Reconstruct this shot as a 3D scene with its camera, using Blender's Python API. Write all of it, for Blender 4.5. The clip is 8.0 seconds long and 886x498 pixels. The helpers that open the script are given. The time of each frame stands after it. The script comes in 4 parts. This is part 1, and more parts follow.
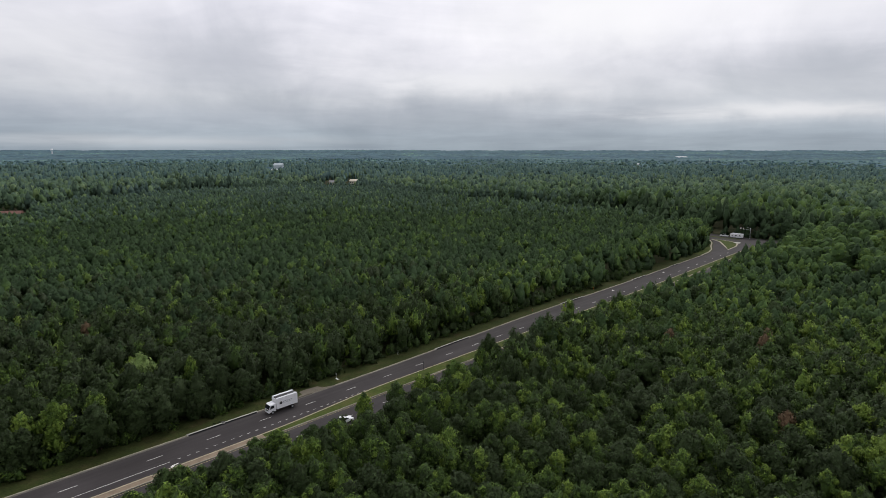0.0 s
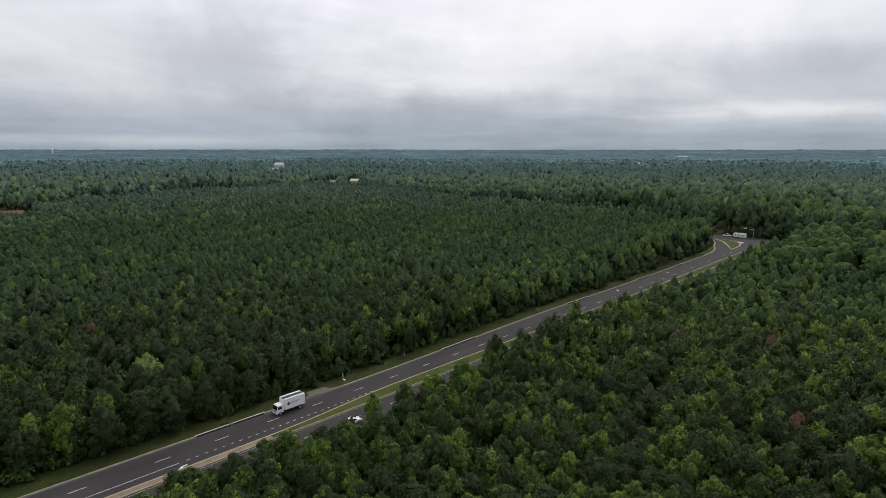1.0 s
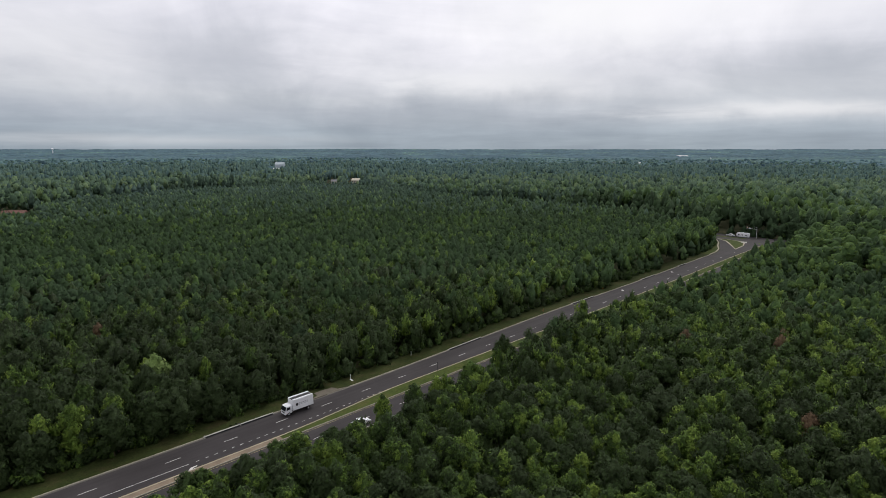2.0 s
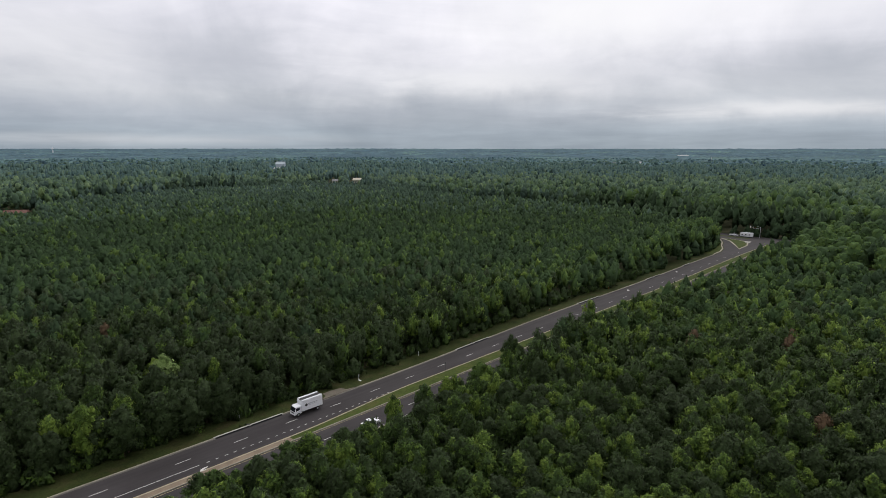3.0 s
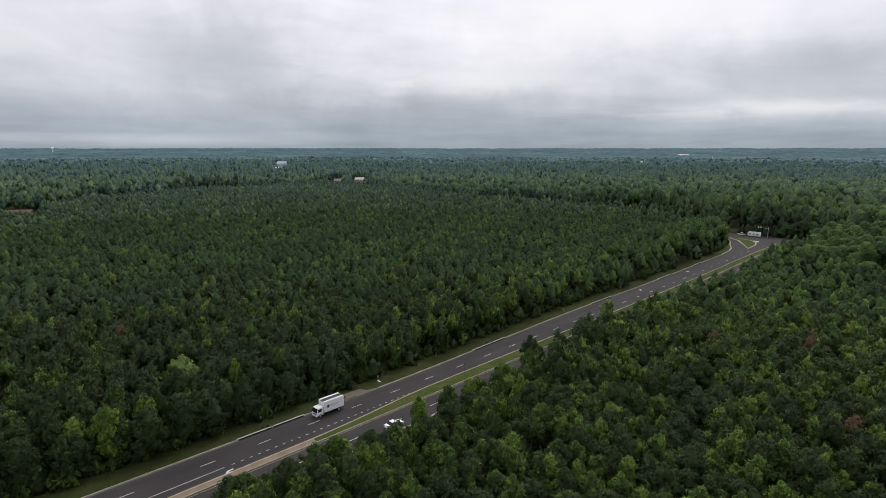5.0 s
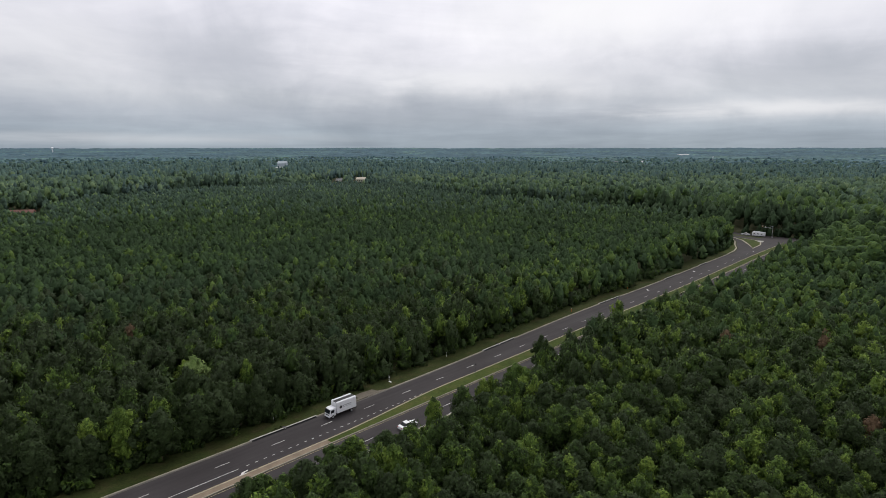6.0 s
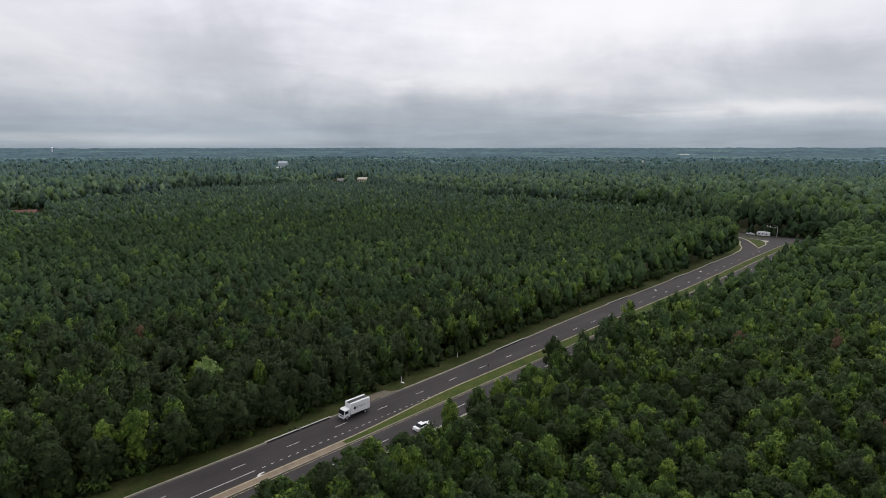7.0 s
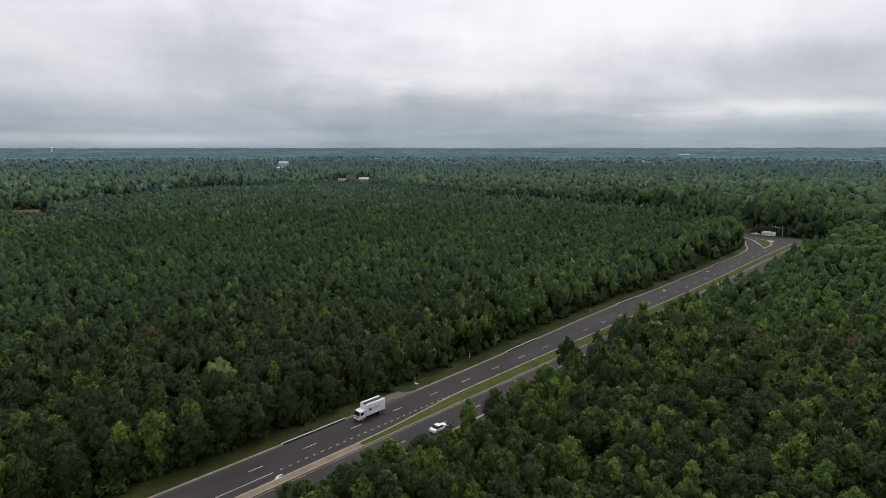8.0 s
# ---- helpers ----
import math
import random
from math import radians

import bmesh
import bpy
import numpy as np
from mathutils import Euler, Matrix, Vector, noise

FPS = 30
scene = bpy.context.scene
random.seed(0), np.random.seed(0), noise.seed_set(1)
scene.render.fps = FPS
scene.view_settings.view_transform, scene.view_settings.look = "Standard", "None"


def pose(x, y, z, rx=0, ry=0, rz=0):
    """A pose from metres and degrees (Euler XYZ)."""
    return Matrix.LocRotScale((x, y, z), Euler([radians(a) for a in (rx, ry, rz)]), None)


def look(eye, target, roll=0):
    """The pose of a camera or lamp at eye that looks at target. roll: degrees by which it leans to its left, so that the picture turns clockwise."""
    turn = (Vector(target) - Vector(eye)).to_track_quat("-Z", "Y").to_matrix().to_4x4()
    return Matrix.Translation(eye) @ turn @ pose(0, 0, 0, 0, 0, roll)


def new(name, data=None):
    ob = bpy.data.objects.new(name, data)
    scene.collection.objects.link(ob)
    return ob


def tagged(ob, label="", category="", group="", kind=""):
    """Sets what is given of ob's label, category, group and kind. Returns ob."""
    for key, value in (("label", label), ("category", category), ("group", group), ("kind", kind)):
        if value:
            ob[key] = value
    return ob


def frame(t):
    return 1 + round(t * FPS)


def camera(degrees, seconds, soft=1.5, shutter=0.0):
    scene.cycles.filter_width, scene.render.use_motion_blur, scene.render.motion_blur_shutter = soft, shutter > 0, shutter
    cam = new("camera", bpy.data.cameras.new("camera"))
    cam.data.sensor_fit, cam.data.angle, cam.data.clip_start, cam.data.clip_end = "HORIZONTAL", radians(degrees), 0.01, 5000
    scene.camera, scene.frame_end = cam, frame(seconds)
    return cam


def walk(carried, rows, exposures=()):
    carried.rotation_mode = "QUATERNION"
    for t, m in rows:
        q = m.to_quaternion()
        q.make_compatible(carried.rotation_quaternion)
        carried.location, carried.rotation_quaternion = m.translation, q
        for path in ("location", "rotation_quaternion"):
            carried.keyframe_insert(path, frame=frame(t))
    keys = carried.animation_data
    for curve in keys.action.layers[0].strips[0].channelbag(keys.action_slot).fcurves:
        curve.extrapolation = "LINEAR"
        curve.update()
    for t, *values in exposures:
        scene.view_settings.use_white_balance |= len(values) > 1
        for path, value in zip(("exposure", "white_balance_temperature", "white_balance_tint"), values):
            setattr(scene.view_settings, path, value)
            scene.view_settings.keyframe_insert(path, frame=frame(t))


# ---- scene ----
cam = camera(75.0, 8.0, soft=0.85)
PATH = [
    (0, (22.219, -2.630, 61.568), (21.865, 95.920, 44.603), -0.02),
    (0.5, (21.289, -2.393, 61.643), (20.928, 96.148, 44.630), -0.02),
    (1, (20.310, -2.164, 61.703), (19.947, 96.370, 44.644), -0.03),
    (1.5, (19.280, -1.939, 61.748), (18.919, 96.588, 44.648), -0.03),
    (2, (18.194, -1.715, 61.779), (17.841, 96.805, 44.641), -0.04),
    (2.5, (17.052, -1.491, 61.799), (16.710, 97.023, 44.626), -0.04),
    (3, (15.849, -1.263, 61.808), (15.524, 97.245, 44.603), -0.04),
    (3.5, (14.583, -1.029, 61.809), (14.279, 97.474, 44.575), -0.05),
    (4, (13.252, -0.787, 61.801), (12.973, 97.713, 44.542), -0.05),
    (4.5, (11.852, -0.533, 61.787), (11.603, 97.963, 44.507), -0.06),
    (5, (10.380, -0.265, 61.768), (10.167, 98.227, 44.470), -0.06),
    (5.5, (8.834, 0.020, 61.746), (8.660, 98.509, 44.432), -0.06),
    (6, (7.212, 0.323, 61.721), (7.082, 98.811, 44.396), -0.07),
    (6.5, (5.509, 0.648, 61.696), (5.428, 99.134, 44.362), -0.07),
    (7, (3.724, 0.998, 61.671), (3.696, 99.483, 44.332), -0.08),
    (7.5, (1.854, 1.374, 61.648), (1.883, 99.859, 44.308), -0.08),
    (8, (-0.105, 1.780, 61.629), (-0.013, 100.265, 44.290), -0.08),
]
walk(cam, [(t, look(eye, target, roll)) for t, eye, target, roll in PATH])

# ---- light: a closed, bright overcast ----
SUN_EL, SUN_AZ = 52.0, 20.0
sun = new("sun", bpy.data.lights.new("sun", "SUN"))
sun.data.energy, sun.data.angle, sun.data.color = 1.5, radians(25), (1.0, 0.97, 0.92)
sun.matrix_world = look((300 * math.sin(radians(SUN_AZ)), 300 * math.cos(radians(SUN_AZ)), 400), (0, 0, 0))
scene.view_settings.exposure = 0.0


def nodes_of(tree):
    """Two short helpers to add and join nodes of a tree."""
    def add(kind, **settings):
        nd = tree.nodes.new(kind)
        for key, value in settings.items():
            if key == "blend_type":
                nd.blend_type = value
            elif key == "operation":
                nd.operation = value
            elif key == "data_type":
                nd.data_type = value
            elif key == "attribute_name":
                nd.attribute_name = value
        return nd

    def val(socket, v):
        if isinstance(v, bpy.types.NodeSocket):
            tree.links.new(v, socket)
        else:
            socket.default_value = v

    def op(operation, a, b=0.0, c=0.0):
        nd = add("ShaderNodeMath", operation=operation)
        for k, v in enumerate((a, b, c)):
            val(nd.inputs[k], v)
        return nd.outputs[0]

    def mix(fac, a, b, blend="MIX"):
        nd = add("ShaderNodeMixRGB", blend_type=blend)
        val(nd.inputs[0], fac), val(nd.inputs[1], a), val(nd.inputs[2], b)
        return nd.outputs[0]

    def grain(vector, scale, detail=3.0, rough=0.55, warp=0.0):
        nd = add("ShaderNodeTexNoise")
        if vector is not None:
            tree.links.new(vector, nd.inputs["Vector"])
        nd.inputs["Scale"].default_value, nd.inputs["Detail"].default_value = scale, detail
        nd.inputs["Roughness"].default_value, nd.inputs["Distortion"].default_value = rough, warp
        return nd.outputs[0]

    def ramp(fac, stops):
        nd = add("ShaderNodeValToRGB")
        while len(nd.color_ramp.elements) < len(stops):
            nd.color_ramp.elements.new(0.5)
        for e, (at, colour) in zip(nd.color_ramp.elements, stops):
            e.position, e.color = at, (*colour, 1)
        val(nd.inputs[0], fac)
        return nd.outputs[0]

    return add, val, op, mix, grain, ramp


def make_sky():
    world = bpy.data.worlds.new("overcast")
    scene.world = world
    world.use_nodes = True
    tree = world.node_tree
    tree.nodes.clear()
    add, val, op, mix, grain, ramp = nodes_of(tree)
    sky = tree.nodes.new("ShaderNodeTexSky")
    sky.sky_type, sky.sun_disc = "NISHITA", False
    sky.sun_elevation, sky.sun_rotation = radians(SUN_EL), radians(SUN_AZ)
    way = add("ShaderNodeTexCoord").outputs["Generated"]
    cut = add("ShaderNodeSeparateXYZ")
    tree.links.new(way, cut.inputs[0])
    x, y, z = cut.outputs
    # the cloud deck seen in perspective: direction over height
    up = op("ADD", op("MAXIMUM", z, 0.0), 0.085)
    deck = add("ShaderNodeCombineXYZ")
    val(deck.inputs[0], op("DIVIDE", x, up)), val(deck.inputs[1], op("DIVIDE", y, up))
    deck = deck.outputs[0]
    broad = grain(deck, 0.42, 5.0, 0.5, 0.4)
    fine = grain(deck, 1.3, 6.0, 0.55, 0.5)
    puffs = grain(way, 7.0, 6.0, 0.55, 0.3)
    azim = op("MULTIPLY", op("ARCTAN2", x, y), 180 / math.pi)
    elev = op("MULTIPLY", op("ARCSINE", z), 180 / math.pi)
    azim = op("ADD", azim, op("MULTIPLY", op("SUBTRACT", fine, 0.5), 16.0))
    calm = op("MINIMUM", op("MULTIPLY", op("MAXIMUM", elev, 0.0), 0.7), 4.5)
    elev = op("ADD", elev, op("MULTIPLY", op("SUBTRACT", puffs, 0.5), calm))
    # lighter with height, grey towards the rim
    light = ramp(op("DIVIDE", elev, 40.0), SKY_STOPS)
    light = mix(1.0, light, ramp(broad, [(0.3, (0.87, 0.88, 0.90)), (0.7, (1.09, 1.085, 1.075))]), "MULTIPLY")
    light = mix(1.0, light, ramp(fine, [(0.3, (0.95, 0.953, 0.96)), (0.7, (1.04, 1.04, 1.035))]), "MULTIPLY")
    light = mix(1.0, light, ramp(puffs, [(0.3, (0.92, 0.925, 0.93)), (0.7, (1.07, 1.065, 1.06))]), "MULTIPLY")
    # long soft banks of cloud
    flat = add("ShaderNodeMapping")
    val(flat.inputs["Vector"], way)
    flat.inputs["Scale"].default_value = (1.0, 1.0, 3.4)
    banks = grain(flat.outputs[0], 3.1, 5.0, 0.52, 0.8)
    light = mix(1.0, light, ramp(banks, [(0.32, (0.86, 0.87, 0.89)), (0.68, (1.10, 1.095, 1.09))]), "MULTIPLY")
    for a0, e0, wa, we, gain in CLOUDS:
        da, de = op("DIVIDE", op("SUBTRACT", azim, a0), wa), op("DIVIDE", op("SUBTRACT", elev, e0), we)
        fall = op("POWER", 2.718, op("MULTIPLY", op("ADD", op("MULTIPLY", da, da), op("MULTIPLY", de, de)), -1.0))
        light = mix(op("MULTIPLY", fall, abs(gain)), light, (1.0, 0.985, 1.0, 1) if gain > 0 else (0.34, 0.37, 0.42, 1))
    clear = mix(1.0, sky.outputs[0], (0.1, 0.1, 0.1, 1), "MULTIPLY")
    ground_glow = mix(0.94, clear, light)
    back = add("ShaderNodeBackground")
    val(back.inputs[0], ground_glow)
    back.inputs[1].default_value = SKY_STRENGTH
    out = add("ShaderNodeOutputWorld")
    tree.links.new(back.outputs[0], out.inputs[0])


SKY_STRENGTH = 1.0
SKY_STOPS = [(0.0, (0.322, 0.388, 0.452)), (0.0375, (0.356, 0.415, 0.487)), (0.0825, (0.455, 0.492, 0.56)), (0.125, (0.60, 0.617, 0.665)), (0.2, (0.78, 0.772, 0.825)), (0.325, (0.925, 0.905, 0.965)), (1.0, (0.985, 0.965, 1.01))]
# clouds in the deck: azimuth, height, half width, half height (degrees), lighter or darker
CLOUDS = [(31, 13.5, 11, 4.0, 0.4), (14, 12.5, 12, 4.0, 0.9), (4, 6.2, 9, 1.2, 0.5), (-20, 8.5, 9, 2.4, -0.34), (34, 6.8, 9, 1.6, -0.40), (30, 3.3, 11, 0.7, 0.6),
          (-2, 3.0, 13, 1.0, -0.22), (-18, 4.2, 10, 0.9, -0.22), (-34, 8.0, 7, 3.0, 0.4), (-30, 13.0, 8, 1.6, -0.2), (-28, 0.8, 14, 0.5, 0.25)]
make_sky()


# ---- materials ----
def material(name, paint, roughness=0.9, bump=None, specular=0.3):
    """paint(add, val, op, mix, grain, ramp, place) gives the colour socket; bump is (scale, strength, depth)."""
    m = bpy.data.materials.new(name)
    m.use_nodes = True
    tree = m.node_tree
    add, val, op, mix, grain, ramp = nodes_of(tree)
    shader = tree.nodes["Principled BSDF"]
    place = add("ShaderNodeNewGeometry").outputs["Position"]
    val(shader.inputs["Base Color"], paint(add, val, op, mix, grain, ramp, place))
    shader.inputs["Roughness"].default_value = roughness
    shader.inputs["Specular IOR Level"].default_value = specular
    if bump:
        nd = add("ShaderNodeBump")
        nd.inputs["Strength"].default_value, nd.inputs["Distance"].default_value = bump[1], bump[2]
        val(nd.inputs["Height"], grain(place, bump[0], 4.0))
        tree.links.new(nd.outputs[0], shader.inputs["Normal"])
    return m


def plain(name, colour, roughness=0.6, metal=0.0, wear=0.12, scale=2.0):
    def paint(add, val, op, mix, grain, ramp, place):
        return mix(1.0, (*colour, 1), ramp(grain(place, scale, 5.0), [(0.3, (1 - wear,) * 3), (0.7, (1 + wear,) * 3)]), "MULTIPLY")
    m = material(name, paint, roughness)
    m.node_tree.nodes["Principled BSDF"].inputs["Metallic"].default_value = metal
    return m


def foliage(name, stops, spread=0.2, roughness=0.6, specular=0.12, bump=None, mottle=2.4, depth=0.3):
    """Leaf colour from each face's tint, uneven from spray to spray and over the stand."""
    def paint(add, val, op, mix, grain, ramp, place):
        tint = add("ShaderNodeAttribute", attribute_name="tint").outputs["Fac"]
        leaf = add("ShaderNodeNewGeometry").outputs["Random Per Island"]
        stand = grain(place, 0.035, 3.0)
        tint = op("ADD", tint, op("MULTIPLY", op("SUBTRACT", stand, 0.5), 0.28))
        tint = op("ADD", tint, op("MULTIPLY", op("SUBTRACT", leaf, 0.5), 0.12))
        colour = ramp(tint, stops)
        k = op("ADD", 1.0 - spread, op("MULTIPLY", leaf, 2 * spread))
        scaled = add("ShaderNodeVectorMath", operation="SCALE")
        val(scaled.inputs[0], colour), val(scaled.inputs["Scale"], k)
        return mix(1.0, scaled.outputs[0], ramp(grain(place, mottle, 3.0, 0.65), [(0.32, (1 - depth,) * 3), (0.68, (1 + depth,) * 3)]), "MULTIPLY")
    m = material(name, paint, roughness, bump, specular)
    tree = m.node_tree
    add, val, op, mix, grain, ramp = nodes_of(tree)
    shader, out = tree.nodes["Principled BSDF"], tree.nodes["Material Output"]
    thin, both = add("ShaderNodeBsdfTranslucent"), add("ShaderNodeMixShader")
    tree.links.new(shader.inputs["Base Color"].links[0].from_socket, thin.inputs[0])
    both.inputs[0].default_value = 0.22
    tree.links.new(shader.outputs[0], both.inputs[1]), tree.links.new(thin.outputs[0], both.inputs[2])
    tree.links.new(both.outputs[0], out.inputs[0])
    return m


LEAF_STOPS = [(0.0, (0.0321, 0.0493, 0.0188)), (0.3, (0.0380, 0.0631, 0.0196)), (0.55, (0.0531, 0.0936, 0.0213)), (0.8, (0.0954, 0.1554, 0.0254)), (1.0, (0.1522, 0.2216, 0.0389))]
# haze painted into the leaf colours: paler and bluer from STAND to RIM
STAND_HAZE_STOPS = [(0.0, (0.0371, 0.0623, 0.0307)), (0.35, (0.0480, 0.0837, 0.0327)), (0.6, (0.0644, 0.1122, 0.0352)), (0.85, (0.0905, 0.1452, 0.0364)), (1.0, (0.1082, 0.1620, 0.0409))]
HALF_HAZE_STOPS = [(0.0, (0.0472, 0.0780, 0.0558)), (0.35, (0.0612, 0.1011, 0.0598)), (0.6, (0.0802, 0.1328, 0.0639)), (0.85, (0.1079, 0.1647, 0.0670)), (1.0, (0.1304, 0.1848, 0.0750))]
BACK_HAZE_STOPS = [(0.0, (0.0594, 0.0974, 0.0850)), (0.35, (0.0792, 0.1256, 0.0909)), (0.6, (0.1048, 0.1648, 0.0959)), (0.85, (0.1397, 0.2013, 0.1005)), (1.0, (0.1717, 0.2281, 0.1119))]
FAR_HAZE_STOPS = [(0.0, (0.0693, 0.1177, 0.1256)), (0.4, (0.0863, 0.1454, 0.1336)), (0.7, (0.1093, 0.1736, 0.1356)), (1.0, (0.1374, 0.1966, 0.1384))]
RIM_HAZE_STOPS = [(0.0, (0.0590, 0.1090, 0.1427)), (0.45, (0.0780, 0.1383, 0.1565)), (0.75, (0.1032, 0.1808, 0.1641)), (1.0, (0.1381, 0.2310, 0.1734))]
LEAF = foliage("leaves", LEAF_STOPS, 0.30, 0.6, 0.12, (1.8, 1.0, 0.45), 2.6, 0.36)
LEAF_HAZE_STAND = foliage("hazed_stand_leaves", STAND_HAZE_STOPS, 0.12, 0.85, 0.1, (1.1, 0.8, 0.5), 1.2, 0.14)
LEAF_HAZE_HALF = foliage("hazed_half_leaves", HALF_HAZE_STOPS, 0.11, 0.85, 0.1, (0.9, 0.7, 0.55), 0.8, 0.12)
LEAF_HAZE_BACK = foliage("hazed_back_leaves", BACK_HAZE_STOPS, 0.1, 0.85, 0.1, (0.7, 0.6, 0.6), 0.6, 0.10)
LEAF_HAZE_FAR = foliage("hazed_far_leaves", FAR_HAZE_STOPS, 0.1, 0.9, 0.1, (0.4, 0.5, 0.8), 0.3, 0.10)
LEAF_HAZE_RIM = foliage("hazed_rim_leaves", RIM_HAZE_STOPS, 0.12, 0.9, 0.1, None, 0.012, 0.34)
PALE_LEAF = foliage("pale_leaves", [(0.0, (0.120, 0.190, 0.050)), (1.0, (0.230, 0.310, 0.110))], 0.30, 0.6, 0.12, (1.8, 1.0, 0.45), 2.6, 0.3)
RUST = foliage("rusty_leaves", [(0.0, (0.085, 0.058, 0.032)), (1.0, (0.140, 0.090, 0.052))])
BARK = plain("bark", (0.10, 0.075, 0.055), 0.95, 0, 0.35, 3.0)


def asphalt_paint(add, val, op, mix, grain, ramp, place):
    turned = add("ShaderNodeMapping")
    val(turned.inputs["Vector"], place)
    turned.inputs["Rotation"].default_value[2] = radians(ROAD_AZ)
    streak = add("ShaderNodeMapping")
    val(streak.inputs["Vector"], turned.outputs[0])
    streak.inputs["Scale"].default_value = (0.75, 0.018, 1.0)
    base = ramp(grain(place, 0.09, 5.0), [(0.3, (0.0275, 0.024, 0.0245)), (0.7, (0.041, 0.0365, 0.0375))])
    base = mix(1.0, base, ramp(grain(streak.outputs[0], 1.0, 4.0), [(0.32, (0.80, 0.80, 0.80)), (0.68, (1.15, 1.14, 1.14))]), "MULTIPLY")
    return mix(1.0, base, ramp(grain(place, 9.0, 3.0), [(0.3, (0.88, 0.88, 0.88)), (0.7, (1.12, 1.12, 1.12))]), "MULTIPLY")


def grass_paint(add, val, op, mix, grain, ramp, place):
    base = ramp(grain(place, 0.16, 5.0, 0.6), [(0.3, (0.032, 0.048, 0.010)), (0.52, (0.050, 0.068, 0.015)), (0.72, (0.080, 0.076, 0.026))])
    return mix(1.0, base, ramp(grain(place, 3.0, 5.0), [(0.3, (0.65, 0.68, 0.62)), (0.7, (1.3, 1.3, 1.25))]), "MULTIPLY")


# grass with dry brown patches, its colour darkened for the trees' shade
def shaded_verge_paint(add, val, op, mix, grain, ramp, place):
    base = ramp(grain(place, 0.22, 5.0, 0.6), [(0.3, (0.022, 0.033, 0.008)), (0.52, (0.033, 0.042, 0.011)), (0.72, (0.056, 0.048, 0.021))])
    return mix(1.0, base, ramp(grain(place, 3.0, 5.0), [(0.3, (0.62, 0.64, 0.6)), (0.7, (1.3, 1.3, 1.25))]), "MULTIPLY")


def floor_paint(add, val, op, mix, grain, ramp, place):
    base = ramp(grain(place, 0.06, 5.0, 0.6), [(0.3, (0.038, 0.048, 0.020)), (0.6, (0.060, 0.060, 0.030)), (0.8, (0.090, 0.074, 0.045))])
    return mix(1.0, base, ramp(grain(place, 1.7, 5.0), [(0.3, (0.6, 0.6, 0.6)), (0.7, (1.3, 1.3, 1.3))]), "MULTIPLY")


def concrete_paint(tone):
    def paint(add, val, op, mix, grain, ramp, place):
        base = ramp(grain(place, 0.5, 5.0, 0.6), [(0.3, tuple(0.78 * c for c in tone)), (0.7, tuple(1.15 * c for c in tone))])
        return mix(1.0, base, ramp(grain(place, 8.0, 4.0), [(0.3, (0.86, 0.86, 0.86)), (0.7, (1.1, 1.1, 1.1))]), "MULTIPLY")
    return paint


ROAD_AZ = 44.587
ASPHALT = material("asphalt", asphalt_paint, 0.85, (14.0, 0.4, 0.01))
GRASS = material("mown_grass", grass_paint, 0.95, (5.0, 0.8, 0.05), 0.15)
SHADED_VERGE = material("shaded_verge_grass", shaded_verge_paint, 0.95, (5.0, 0.8, 0.05), 0.15)
FLOOR = material("forest_floor", floor_paint, 0.95, (1.2, 0.8, 0.15), 0.1)
CONCRETE = material("kerb_concrete", concrete_paint((0.33, 0.305, 0.24)), 0.9, (12.0, 0.3, 0.01))
GUTTER = material("gutter_concrete", concrete_paint((0.12, 0.112, 0.098)), 0.9, (12.0, 0.3, 0.01))
BEIGE = material("median_concrete", concrete_paint((0.20, 0.155, 0.11)), 0.9, (10.0, 0.3, 0.01))
PALE = material("inlet_concrete", concrete_paint((0.40, 0.39, 0.36)), 0.9, (10.0, 0.3, 0.01))
DIRT = material("dirt_apron", concrete_paint((0.135, 0.118, 0.092)), 0.95, (4.0, 0.5, 0.03))
WHITE_LINE = plain("white_road_paint", (0.52, 0.51, 0.49), 0.7, 0, 0.25, 3.0)
YELLOW_LINE = plain("yellow_road_paint", (0.36, 0.30, 0.16), 0.7, 0, 0.25, 3.0)
BLACK = plain("black_slot_shade", (0.012, 0.012, 0.013), 0.9)
WHITE = plain("white_enamel", (0.74, 0.75, 0.77), 0.35, 0, 0.05)
GREY = plain("grey_paint", (0.22, 0.23, 0.25), 0.5)
DARK = plain("dark_trim", (0.03, 0.03, 0.033), 0.5)
RUBBER = plain("tyre_rubber", (0.018, 0.018, 0.019), 0.85)
GLASS = plain("vehicle_glass", (0.015, 0.018, 0.022), 0.08)
STEEL = plain("galvanised_steel", (0.50, 0.51, 0.52), 0.45, 0.6)
ORANGE = plain("orange_plastic", (0.65, 0.16, 0.04), 0.5)
RED_ROOF = plain("red_roofing", (0.15, 0.078, 0.062), 0.85, 0, 0.25, 0.6)
WHITE_ROOF = plain("white_roofing", (0.62, 0.62, 0.62), 0.8, 0, 0.12, 0.1)
GREY_ROOF = plain("grey_roofing", (0.20, 0.20, 0.21), 0.85, 0, 0.2, 0.4)
CLADDING = plain("blue_grey_cladding", (0.30, 0.35, 0.38), 0.7, 0, 0.12, 0.2)
CREAM = plain("cream_siding", (0.52, 0.48, 0.40), 0.8, 0, 0.1, 0.4)
LAMP_RED = plain("red_lens", (0.45, 0.03, 0.02), 0.25)
LAMP_AMBER = plain("amber_lens", (0.60, 0.28, 0.03), 0.25)
LAMP_CLEAR = plain("clear_lens", (0.70, 0.70, 0.68), 0.15)

# ---- the plan: along the road (s) and across it (n, to the right) ----
ROAD_O = np.array((-37.604, 104.039))
U = np.array((math.sin(radians(ROAD_AZ)), math.cos(radians(ROAD_AZ))))
N = np.array((U[1], -U[0]))


